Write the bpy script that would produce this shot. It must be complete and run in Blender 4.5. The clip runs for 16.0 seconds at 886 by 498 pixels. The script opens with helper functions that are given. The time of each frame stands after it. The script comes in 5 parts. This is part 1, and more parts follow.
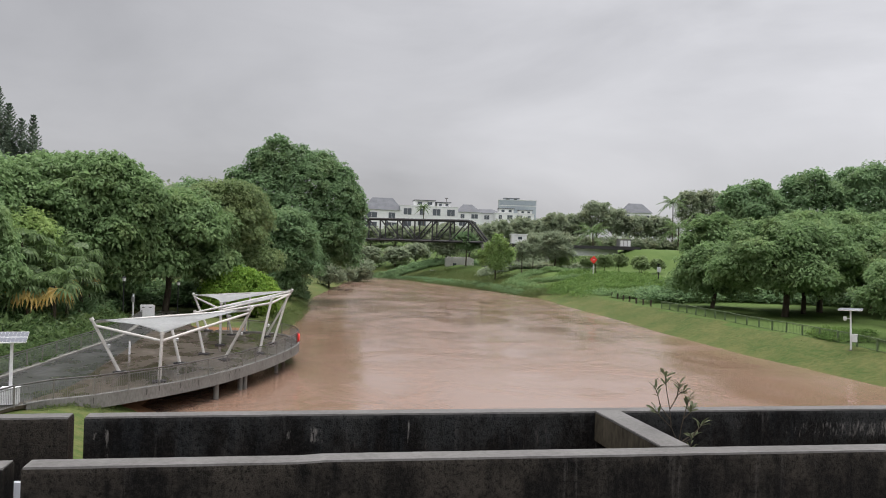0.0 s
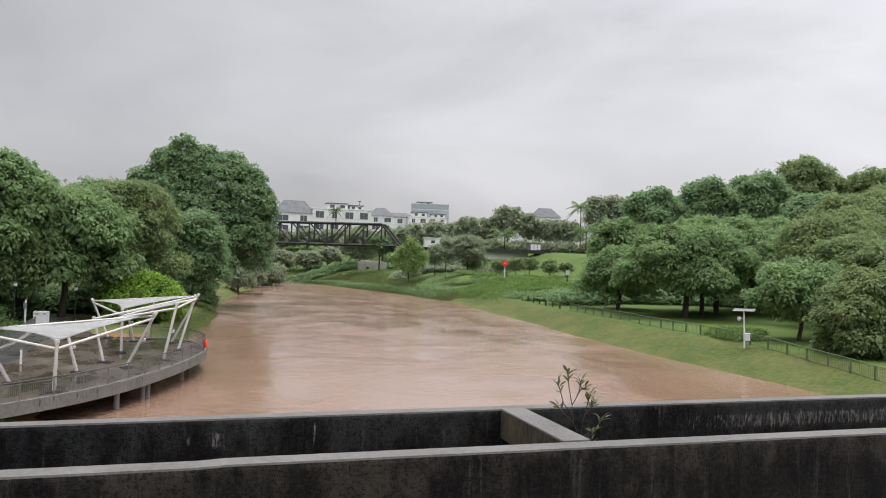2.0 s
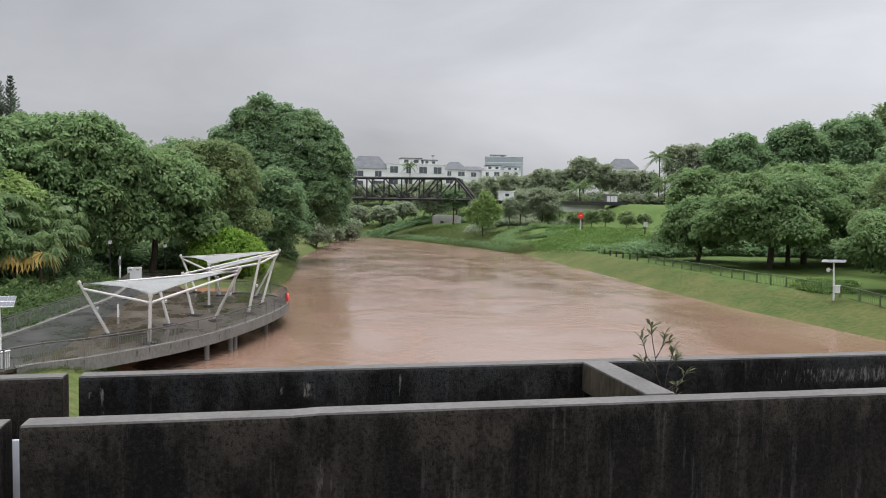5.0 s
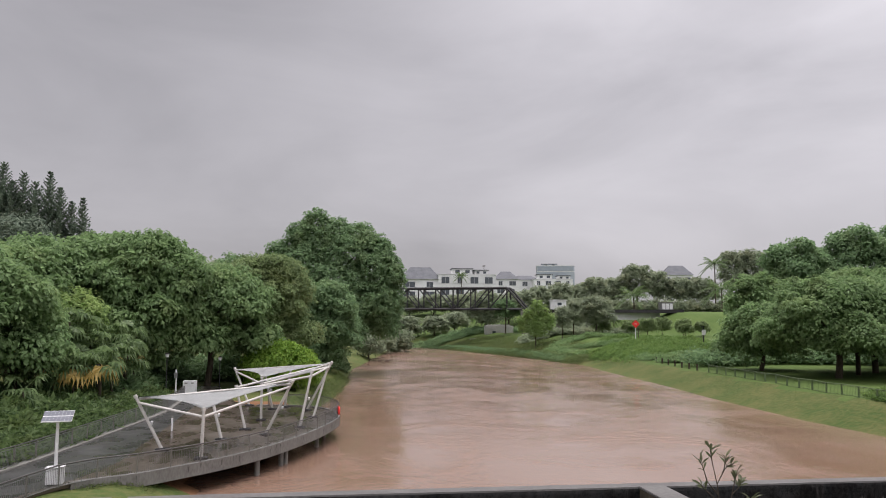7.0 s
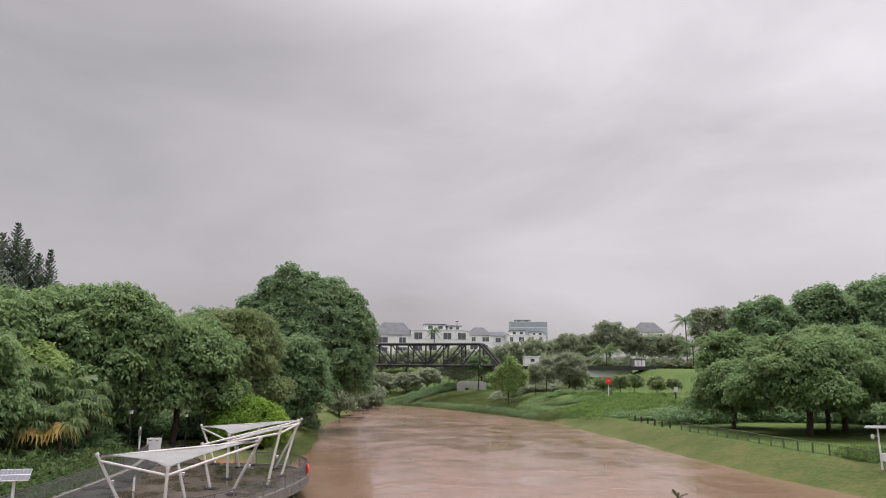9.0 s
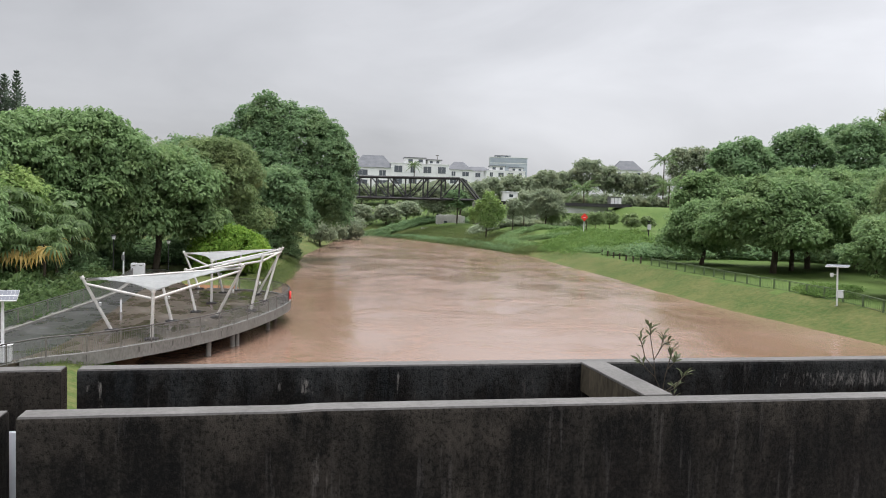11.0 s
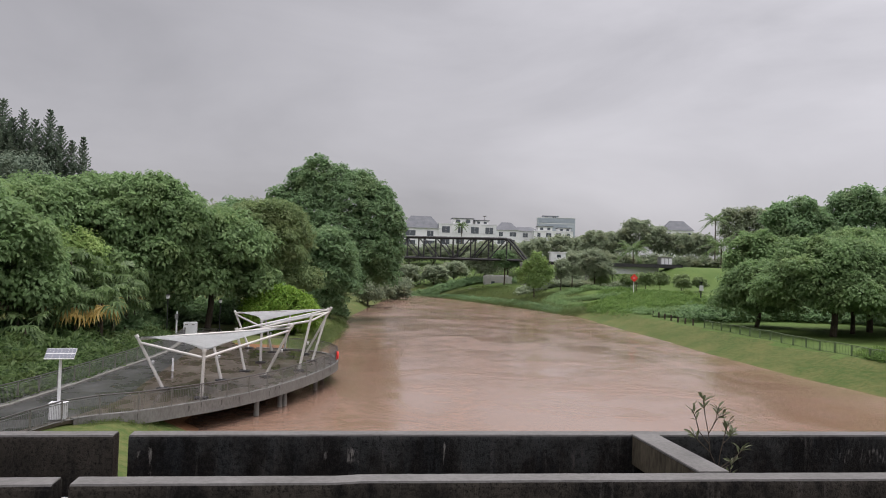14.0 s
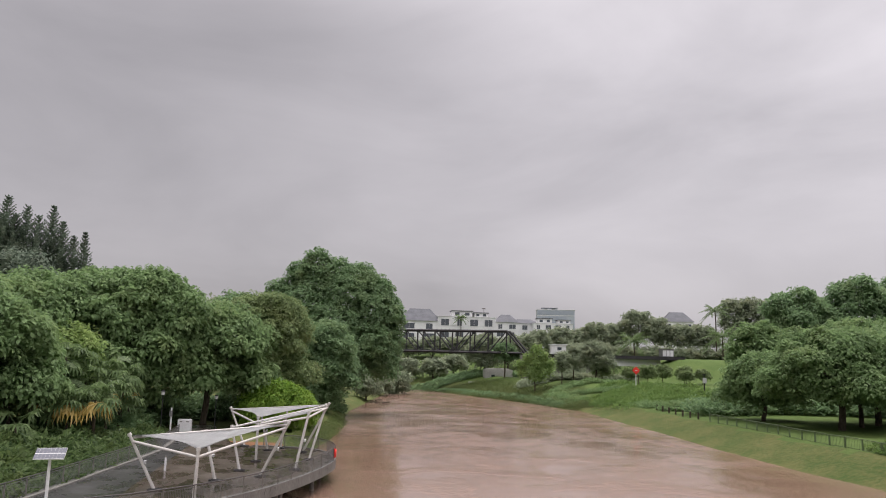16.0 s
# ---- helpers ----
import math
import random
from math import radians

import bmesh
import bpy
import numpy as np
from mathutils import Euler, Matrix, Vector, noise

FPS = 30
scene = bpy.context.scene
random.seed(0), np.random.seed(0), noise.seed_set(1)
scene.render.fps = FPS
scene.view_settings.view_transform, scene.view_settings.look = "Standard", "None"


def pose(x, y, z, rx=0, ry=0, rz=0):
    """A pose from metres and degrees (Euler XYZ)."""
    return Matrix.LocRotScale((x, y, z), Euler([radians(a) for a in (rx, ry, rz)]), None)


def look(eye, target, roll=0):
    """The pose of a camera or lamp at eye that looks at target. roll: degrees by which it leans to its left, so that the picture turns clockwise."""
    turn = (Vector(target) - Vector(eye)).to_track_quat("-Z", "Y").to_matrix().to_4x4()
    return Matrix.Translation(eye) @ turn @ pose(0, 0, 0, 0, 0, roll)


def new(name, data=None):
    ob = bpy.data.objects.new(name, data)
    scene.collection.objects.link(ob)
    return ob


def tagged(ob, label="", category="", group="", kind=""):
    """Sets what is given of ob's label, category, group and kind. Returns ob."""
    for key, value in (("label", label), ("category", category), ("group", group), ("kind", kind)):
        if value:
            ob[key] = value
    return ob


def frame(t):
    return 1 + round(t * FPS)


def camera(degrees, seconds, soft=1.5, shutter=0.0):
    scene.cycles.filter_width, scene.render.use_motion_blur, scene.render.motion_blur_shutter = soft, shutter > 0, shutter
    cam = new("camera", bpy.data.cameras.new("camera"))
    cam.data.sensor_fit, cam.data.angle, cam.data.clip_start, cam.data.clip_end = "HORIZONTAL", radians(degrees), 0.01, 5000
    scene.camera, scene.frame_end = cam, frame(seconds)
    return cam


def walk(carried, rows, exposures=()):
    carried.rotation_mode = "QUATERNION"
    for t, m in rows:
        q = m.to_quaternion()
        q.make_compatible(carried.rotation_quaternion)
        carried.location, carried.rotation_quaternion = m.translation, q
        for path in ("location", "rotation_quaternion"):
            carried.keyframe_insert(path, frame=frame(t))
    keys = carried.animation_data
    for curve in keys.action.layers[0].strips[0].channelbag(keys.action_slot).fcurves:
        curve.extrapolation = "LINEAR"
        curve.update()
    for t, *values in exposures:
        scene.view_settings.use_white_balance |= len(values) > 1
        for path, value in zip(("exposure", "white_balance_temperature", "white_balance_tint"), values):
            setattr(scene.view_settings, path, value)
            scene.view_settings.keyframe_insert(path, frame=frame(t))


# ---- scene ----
cam = camera(61.5, 16.0, 1.0)
PATH = [
    (0, (0.033, 0.495, 9.302), (0.437, 2.454, 9.308), 1.8),
    (0.5, (0.04, 0.498, 9.305), (0.472, 2.45, 9.312), 1.8),
    (1, (0.051, 0.494, 9.295), (0.537, 2.434, 9.31), 1.8),
    (1.5, (0.063, 0.488, 9.29), (0.625, 2.407, 9.312), 1.8),
    (2, (0.063, 0.486, 9.285), (0.691, 2.384, 9.308), 1.8),
    (2.5, (0.055, 0.474, 9.281), (0.711, 2.364, 9.303), 1.7),
    (3, (0.052, 0.473, 9.273), (0.71, 2.362, 9.262), 1.7),
    (5.5, (0.018, 0.47, 9.302), (0.389, 2.432, 9.192), 0.9),
    (6, (0.017, 0.467, 9.316), (0.339, 2.441, 9.303), 0.7),
    (6.5, (0.022, 0.477, 9.329), (0.326, 2.452, 9.411), 0.4),
    (7, (0.059, 0.478, 9.332), (0.358, 2.447, 9.519), 0.3),
    (7.5, (0.092, 0.466, 9.327), (0.383, 2.428, 9.587), 0.2),
    (8, (0.102, 0.446, 9.317), (0.397, 2.4, 9.628), 0.3),
    (8.5, (0.081, 0.424, 9.303), (0.401, 2.37, 9.637), 0.4),
    (9, (0.063, 0.422, 9.29), (0.428, 2.36, 9.625), 0.5),
    (9.5, (0.047, 0.439, 9.282), (0.46, 2.382, 9.513), 0.7),
    (10, (0.045, 0.461, 9.282), (0.481, 2.411, 9.365), 1.0),
    (12.5, (0.037, 0.471, 9.283), (0.403, 2.428, 9.101), 2.2),
    (13, (0.038, 0.472, 9.3), (0.363, 2.442, 9.182), 2.0),
    (13.5, (0.04, 0.465, 9.314), (0.346, 2.442, 9.287), 1.9),
    (14, (0.041, 0.458, 9.324), (0.342, 2.434, 9.375), 1.8),
    (14.5, (0.045, 0.442, 9.336), (0.344, 2.415, 9.469), 1.8),
    (15, (0.042, 0.476, 9.354), (0.337, 2.444, 9.558), 1.7),
    (15.5, (0.02, 0.524, 9.367), (0.314, 2.485, 9.629), 1.5),
    (16, (-0.016, 0.569, 9.374), (0.278, 2.525, 9.672), 1.5),
]
EXPOSURES = [(0.0, 0.33, 6450, 9), (1.5, 0.36, 6480, 11), (2.5, 0.55, 6400, 7), (4.2, 0.5, 6350, 8), (5.5, 0.28, 6300, 9), (7.0, 0.2, 6500, 14), (9.0, 0.28, 6600, 15), (10.0, 0.58, 6400, 8), (12.5, 0.58, 6350, 8), (13.0, 0.31, 6370, 9), (13.5, 0.24, 6400, 11), (14.5, 0.18, 6500, 14), (16.0, 0.18, 6600, 15)]
walk(cam, [(t, look(eye, target, roll)) for t, eye, target, roll in PATH], EXPOSURES)

# ---- world and sun ----
world = bpy.data.worlds.new("overcast_sky")
scene.world = world
world.use_nodes = True
wn, wl = world.node_tree.nodes, world.node_tree.links
wn.clear()
SUN_EL, SUN_AZ = radians(72), radians(30)


def wnode(kind, **vals):
    n = wn.new(kind)
    for k, v in vals.items():
        n.inputs[k].default_value = v
    return n


sky = wn.new("ShaderNodeTexSky")
sky.sky_type, sky.sun_disc = "NISHITA", False
sky.sun_elevation, sky.sun_rotation = SUN_EL, SUN_AZ
sky.dust_density = 4.0
tc = wn.new("ShaderNodeTexCoord")
mp = wnode("ShaderNodeMapping")
mp.inputs["Scale"].default_value = (1.0, 1.0, 1.9)
mp.inputs["Location"].default_value = (0.35, 0.1, 0.25)
mp.inputs["Rotation"].default_value = (0.0, radians(14), 0.0)
big = wnode("ShaderNodeTexNoise", Scale=1.5, Detail=7.0, Roughness=0.45, Distortion=0.3)
ramp = wn.new("ShaderNodeValToRGB")
ramp.color_ramp.elements[0].position, ramp.color_ramp.elements[1].position = 0.32, 0.69
ramp.color_ramp.elements[0].color = (0.35, 0.346, 0.362, 1)
ramp.color_ramp.elements[1].color = (0.68, 0.67, 0.695, 1)
# the deck of cloud is thinner in one quarter of the sky
sund = (math.sin(SUN_AZ) * math.cos(SUN_EL), math.cos(SUN_AZ) * math.cos(SUN_EL), math.sin(SUN_EL))
dot = wn.new("ShaderNodeVectorMath")
dot.operation = "DOT_PRODUCT"
dot.inputs[1].default_value = (0.60, 0.56, 0.57)
glow = wn.new("ShaderNodeMapRange")
glow.interpolation_type = "SMOOTHSTEP"
glow.inputs["From Min"].default_value, glow.inputs["From Max"].default_value = 0.64, 1.02
glow.inputs["To Min"].default_value, glow.inputs["To Max"].default_value = 0.70, 1.40
# an overcast sky is some three times brighter overhead than near the horizon
sep = wn.new("ShaderNodeSeparateXYZ")
lift = wn.new("ShaderNodeMapRange")
lift.interpolation_type = "SMOOTHSTEP"
lift.inputs["From Min"].default_value, lift.inputs["From Max"].default_value = 0.42, 1.0
lift.inputs["To Min"].default_value, lift.inputs["To Max"].default_value = 1.0, 4.2
# the unseen sky behind the bridge is brightened to light the camera-facing foliage
clear = wn.new("ShaderNodeMapRange")
clear.interpolation_type = "SMOOTHSTEP"
clear.inputs["From Min"].default_value, clear.inputs["From Max"].default_value = 0.25, -0.75
clear.inputs["To Min"].default_value, clear.inputs["To Max"].default_value = 1.0, 2.4
more = wn.new("ShaderNodeMath")
more.operation = "MULTIPLY"
both = wn.new("ShaderNodeMath")
both.operation = "MULTIPLY"
mul = wn.new("ShaderNodeVectorMath")
mul.operation = "SCALE"
bg_cloud = wnode("ShaderNodeBackground", Strength=1.0)
bg_sky = wnode("ShaderNodeBackground", Strength=0.10)
mix = wnode("ShaderNodeMixShader", Fac=0.93)
wout = wn.new("ShaderNodeOutputWorld")
wl.new(tc.outputs["Generated"], mp.inputs["Vector"])
wl.new(mp.outputs[0], big.inputs["Vector"])
# long ragged bands of lower cloud
mp2 = wnode("ShaderNodeMapping")
mp2.inputs["Scale"].default_value = (1.0, 1.0, 2.6)
mp2.inputs["Rotation"].default_value = (0.0, radians(-32), radians(20))
bands = wnode("ShaderNodeTexNoise", Scale=2.1, Detail=9.0, Roughness=0.55, Distortion=0.7)
wl.new(tc.outputs["Generated"], mp2.inputs["Vector"])
wl.new(mp2.outputs[0], bands.inputs["Vector"])
cloud = wn.new("ShaderNodeMix")
cloud.inputs[0].default_value = 0.32
wl.new(big.outputs[0], cloud.inputs[2])
wl.new(bands.outputs[0], cloud.inputs[3])
wl.new(cloud.outputs[0], ramp.inputs[0])
wl.new(tc.outputs["Generated"], dot.inputs[0])
wl.new(dot.outputs["Value"], glow.inputs["Value"])
wl.new(ramp.outputs[0], mul.inputs[0])
wl.new(tc.outputs["Generated"], sep.inputs[0])
wl.new(sep.outputs["Z"], lift.inputs["Value"])
wl.new(glow.outputs[0], both.inputs[0])
wl.new(lift.outputs[0], both.inputs[1])
wl.new(sep.outputs["Y"], clear.inputs["Value"])
wl.new(both.outputs[0], more.inputs[0])
wl.new(clear.outputs[0], more.inputs[1])
wl.new(more.outputs[0], mul.inputs["Scale"])
wl.new(mul.outputs[0], bg_cloud.inputs["Color"])
wl.new(sky.outputs[0], bg_sky.inputs["Color"])
wl.new(bg_sky.outputs[0], mix.inputs[1])
wl.new(bg_cloud.outputs[0], mix.inputs[2])
wl.new(mix.outputs[0], wout.inputs["Surface"])

sun = new("sun", bpy.data.lights.new("sun", "SUN"))
sun.data.energy, sun.data.angle, sun.data.color = 2.0, radians(35), (1.0, 0.98, 0.95)
sun.matrix_world = look(Vector(sund) * 300, (0, 0, 0))

# ---- materials ----
def material(name, base=(0.5, 0.5, 0.5), rough=0.7, metal=0.0):
    m = bpy.data.materials.new(name)
    m.use_nodes = True
    b = m.node_tree.nodes["Principled BSDF"]
    b.inputs["Base Color"].default_value = (*base, 1)
    b.inputs["Roughness"].default_value, b.inputs["Metallic"].default_value = rough, metal
    b.inputs["Specular IOR Level"].default_value = 0.5 if rough < 0.5 else 0.2 if rough < 0.7 else 0.08
    return m


def noise_node(nt, vec, scale, detail=6.0, rough=0.55):
    n = nt.nodes.new("ShaderNodeTexNoise")
    n.inputs["Scale"].default_value, n.inputs["Detail"].default_value, n.inputs["Roughness"].default_value = scale, detail, rough
    nt.links.new(vec, n.inputs["Vector"])
    return n.outputs[0]


def scaled_coords(nt, stretch=(1, 1, 1), turn=0.0):
    co, mpg = nt.nodes.new("ShaderNodeTexCoord"), nt.nodes.new("ShaderNodeMapping")
    mpg.inputs["Scale"].default_value, mpg.inputs["Rotation"].default_value = stretch, (0, 0, turn)
    nt.links.new(co.outputs["Object"], mpg.inputs["Vector"])
    return mpg.outputs[0]


def blend(nt, fac, a, b):
    m = nt.nodes.new("ShaderNodeMix")
    m.data_type = "RGBA"
    for sock, v in ((m.inputs[0], fac), (m.inputs[6], a), (m.inputs[7], b)):
        if isinstance(v, (tuple, float, int)):
            sock.default_value = (*v, 1) if isinstance(v, tuple) else v
        else:
            nt.links.new(v, sock)
    return m.outputs[2]


def step_of(nt, v, lo, hi, to_lo=0.0, to_hi=1.0):
    r = nt.nodes.new("ShaderNodeMapRange")
    for k, x in zip(("From Min", "From Max", "To Min", "To Max"), (lo, hi, to_lo, to_hi)):
        r.inputs[k].default_value = x
    nt.links.new(v, r.inputs["Value"])
    return r.outputs[0]


def relief(nt, height, strength, dist):
    bp = nt.nodes.new("ShaderNodeBump")
    bp.inputs["Strength"].default_value, bp.inputs["Distance"].default_value = strength, dist
    nt.links.new(height, bp.inputs["Height"])
    nt.links.new(bp.outputs[0], nt.nodes["Principled BSDF"].inputs["Normal"])


def mottled(name, c1, c2, rough=0.8, scale=4.0, fine=40.0, bump=0.3, bump_dist=0.02, metal=0.0, stretch=(1, 1, 1), spread=0.16, gloss=0.0):
    """Two colours by a coarse and a fine noise, relief from the fine one; gloss: how much the coarse one varies the roughness."""
    m = material(name, c1, rough, metal)
    nt = m.node_tree
    b = nt.nodes["Principled BSDF"]
    vec = scaled_coords(nt, stretch)
    n1, n2 = noise_node(nt, vec, scale), noise_node(nt, vec, fine)
    f1, f2 = step_of(nt, n1, 0.5 - spread, 0.5 + spread), step_of(nt, n2, 0.5 - spread, 0.5 + spread)
    mid = tuple((p + q) / 2 for p, q in zip(c1, c2))
    lo, hi = blend(nt, f2, c1, mid), blend(nt, f2, mid, c2)
    nt.links.new(blend(nt, f1, lo, hi), b.inputs["Base Color"])
    if gloss:
        nt.links.new(step_of(nt, n1, 0.35, 0.65, rough - gloss, rough + gloss), b.inputs["Roughness"])
    if bump:
        relief(nt, n2, bump, bump_dist)
    return m


def leafy(name, dark, light, rough=0.55, glow=0.5):
    """Leaf colour varied leaf by leaf and clump by clump; some light passes through."""
    m = material(name, dark, rough)
    nt = m.node_tree
    N, L = nt.nodes, nt.links
    b, out = N["Principled BSDF"], N["Material Output"]
    geo = N.new("ShaderNodeNewGeometry")
    vec = scaled_coords(nt)
    big, mid = noise_node(nt, vec, 0.25, 3), noise_node(nt, vec, 1.3, 3)
    add = N.new("ShaderNodeMath")
    add.operation = "MULTIPLY_ADD"
    L.new(geo.outputs["Random Per Island"], add.inputs[0])
    add.inputs[1].default_value = 0.45
    L.new(mid, add.inputs[2])
    f = step_of(nt, add.outputs[0], 0.48, 0.92)
    col = blend(nt, f, dark, light)
    warm = tuple((light[0] * 1.25, light[1] * 0.95, light[2] * 0.8))
    col = blend(nt, step_of(nt, big, 0.5, 0.75, 0.0, 0.35), col, warm)
    L.new(col, b.inputs["Base Color"])
    b.inputs["Specular IOR Level"].default_value = 0.13
    tr, mx = N.new("ShaderNodeBsdfTranslucent"), N.new("ShaderNodeMixShader")
    L.new(col, tr.inputs["Color"])
    mx.inputs[0].default_value = glow
    L.new(b.outputs[0], mx.inputs[1])
    L.new(tr.outputs[0], mx.inputs[2])
    L.new(mx.outputs[0], out.inputs["Surface"])
    return m


def water_material():
    """Silty water: smooth sheets of current between rippled patches."""
    m = material("silty_water", (0.33, 0.16, 0.10), 0.08)
    nt = m.node_tree
    b = nt.nodes["Principled BSDF"]
    flow = scaled_coords(nt, (0.7, 1.0, 1.0), radians(-8))
    broad = noise_node(nt, scaled_coords(nt, (1, 0.35, 1), radians(-8)), 0.06, 4)
    col = blend(nt, step_of(nt, broad, 0.35, 0.65), (0.186, 0.110, 0.075), (0.206, 0.136, 0.102))
    ripple_noise = nt.nodes.new("ShaderNodeTexNoise")
    for key, v in (("Scale", 0.38), ("Detail", 2.5), ("Roughness", 0.5), ("Distortion", 1.8)):
        ripple_noise.inputs[key].default_value = v
    nt.links.new(scaled_coords(nt, (0.62, 0.75, 1.0), radians(-14)), ripple_noise.inputs["Vector"])
    # dark ripple reflections painted into the colour where current breaks up, past the deck
    run = nt.nodes.new("ShaderNodeSeparateXYZ")
    nt.links.new(scaled_coords(nt), run.inputs[0])
    curl = nt.nodes.new("ShaderNodeMath")
    curl.operation = "MULTIPLY"
    nt.links.new(step_of(nt, ripple_noise.outputs[0], 0.550, 0.568, 0.0, 0.72), curl.inputs[0])
    nt.links.new(step_of(nt, run.outputs["Y"], 52.0, 100.0), curl.inputs[1])
    col = blend(nt, curl.outputs[0], col, (0.085, 0.055, 0.040))
    nt.links.new(step_of(nt, curl.outputs[0], 0.0, 0.7, 0.5, 0.12), b.inputs["Specular IOR Level"])
    nt.links.new(col, b.inputs["Base Color"])
    streak = nt.nodes.new("ShaderNodeTexNoise")
    for key, v in (("Scale", 0.11), ("Detail", 7.0), ("Roughness", 0.62), ("Distortion", 0.9)):
        streak.inputs[key].default_value = v
    nt.links.new(scaled_coords(nt, (0.9, 0.8, 1.0), radians(-10)), streak.inputs["Vector"])
    rippled = step_of(nt, streak.outputs[0], 0.44, 0.62)
    nt.links.new(step_of(nt, streak.outputs[0], 0.44, 0.62, 0.13, 0.27), b.inputs["Roughness"])
    b.inputs["IOR"].default_value = 1.42
    swirl = noise_node(nt, flow, 0.10, 4, 0.5)
    swell, chop = noise_node(nt, scaled_coords(nt, (0.95, 0.8, 1.0), radians(-12)), 0.42, 4, 0.55), noise_node(nt, scaled_coords(nt, (0.7, 1.0, 1.0)), 1.7, 4, 0.6)

    def madd(a, f, c0):
        n = nt.nodes.new("ShaderNodeMath")
        n.operation = "MULTIPLY_ADD"
        for sock, v in zip(n.inputs, (a, f, c0)):
            if isinstance(v, float):
                sock.default_value = v
            else:
                nt.links.new(v, sock)
        return n.outputs[0]

    waves = madd(chop, 0.30, swell)
    waves = madd(waves, madd(rippled, 1.0, 0.25), 0.0)
    relief(nt, madd(swirl, 0.9, waves), 0.14, 0.45)
    return m


def parapet_material(name="algae_blackened_concrete", blooms=(), cool=0.0, top_z=0.9):
    """Concrete black with algae, brown where worn, with ragged lime blooms: (x, half width, z, half height, strength)."""
    m = material(name, (0.02, 0.02, 0.02), 0.75)
    nt = m.node_tree
    b = nt.nodes["Principled BSDF"]
    runs = noise_node(nt, scaled_coords(nt, (1, 1, 0.20)), 6.5, 9, 0.70)
    fine_runs = noise_node(nt, scaled_coords(nt, (1, 1, 0.16)), 42.0, 5, 0.65)
    blot = noise_node(nt, scaled_coords(nt, (1, 1, 0.7)), 3.2, 9, 0.70)
    grit = noise_node(nt, scaled_coords(nt), 55.0, 7, 0.78)
    flaw = noise_node(nt, scaled_coords(nt, (1, 1, 0.24)), 62.0, 7, 0.75)
    col = blend(nt, step_of(nt, blot, 0.40, 0.64), (0.0036, 0.0034, 0.0034), (0.0130, 0.0106, 0.0088))
    col = blend(nt, step_of(nt, runs, 0.48, 0.70, 0.0, 0.7), col, (0.036 - 0.007 * cool, 0.032 + 0.001 * cool, 0.027 + 0.009 * cool))
    thin = noise_node(nt, scaled_coords(nt, (1, 1, 0.08)), 17.0, 7, 0.72)
    col = blend(nt, step_of(nt, thin, 0.57, 0.72, 0.0, 0.6), col, (0.078, 0.071, 0.066))
    col = blend(nt, step_of(nt, thin, 0.46, 0.34, 0.0, 0.85), col, (0.003, 0.003, 0.003))
    # the weather has worn the algae off in a ragged band below the top
    height = nt.nodes.new("ShaderNodeSeparateXYZ")
    nt.links.new(scaled_coords(nt), height.inputs[0])
    worn = nt.nodes.new("ShaderNodeMath")
    worn.operation = "MULTIPLY_ADD"
    nt.links.new(step_of(nt, height.outputs["Z"], top_z - 0.30, top_z - 0.02, 0.0, 0.16), worn.inputs[0])
    worn.inputs[1].default_value = 1.0
    nt.links.new(blot, worn.inputs[2])
    col = blend(nt, step_of(nt, worn.outputs[0], 0.58, 0.74, 0.0, 0.7), col, (0.044 - 0.008 * cool, 0.038, 0.031 + 0.007 * cool))
    col = blend(nt, step_of(nt, grit, 0.50, 0.70, 0.0, 0.5), col, (0.036, 0.031, 0.027))
    col = blend(nt, step_of(nt, grit, 0.50, 0.38, 0.0, 0.85), col, (0.0025, 0.0024, 0.0023))
    mul = nt.nodes.new("ShaderNodeMath")
    mul.operation = "MULTIPLY"
    nt.links.new(step_of(nt, fine_runs, 0.60, 0.74), mul.inputs[0])
    nt.links.new(step_of(nt, blot, 0.50, 0.66), mul.inputs[1])
    col = blend(nt, mul.outputs[0], col, (0.065, 0.057, 0.05))
    if blooms:
        xyz = nt.nodes.new("ShaderNodeSeparateXYZ")
        nt.links.new(scaled_coords(nt), xyz.inputs[0])
    for bx, hw, bz, hh, power in blooms:
        masks = []
        for axis, mid, half in (("X", bx, hw), ("Z", bz, hh)):
            off = nt.nodes.new("ShaderNodeMath")
            off.operation = "SUBTRACT"
            nt.links.new(xyz.outputs[axis], off.inputs[0])
            off.inputs[1].default_value = mid
            dist = nt.nodes.new("ShaderNodeMath")
            dist.operation = "ABSOLUTE"
            nt.links.new(off.outputs[0], dist.inputs[0])
            masks.append(step_of(nt, dist.outputs[0], half * 1.3, half * 0.5))
        both_in = nt.nodes.new("ShaderNodeMath")
        both_in.operation = "MULTIPLY"
        nt.links.new(masks[0], both_in.inputs[0])
        nt.links.new(masks[1], both_in.inputs[1])
        lift_by = nt.nodes.new("ShaderNodeMath")
        lift_by.operation = "MULTIPLY_ADD"
        nt.links.new(both_in.outputs[0], lift_by.inputs[0])
        lift_by.inputs[1].default_value = 0.23
        nt.links.new(flaw, lift_by.inputs[2])
        col = blend(nt, step_of(nt, lift_by.outputs[0], 0.70, 0.86, 0.0, power), col, (0.20, 0.185, 0.17))
    nt.links.new(col, b.inputs["Base Color"])
    nt.links.new(step_of(nt, runs, 0.35, 0.7, 0.55, 0.85), b.inputs["Roughness"])
    relief(nt, grit, 0.8, 0.012)
    return m


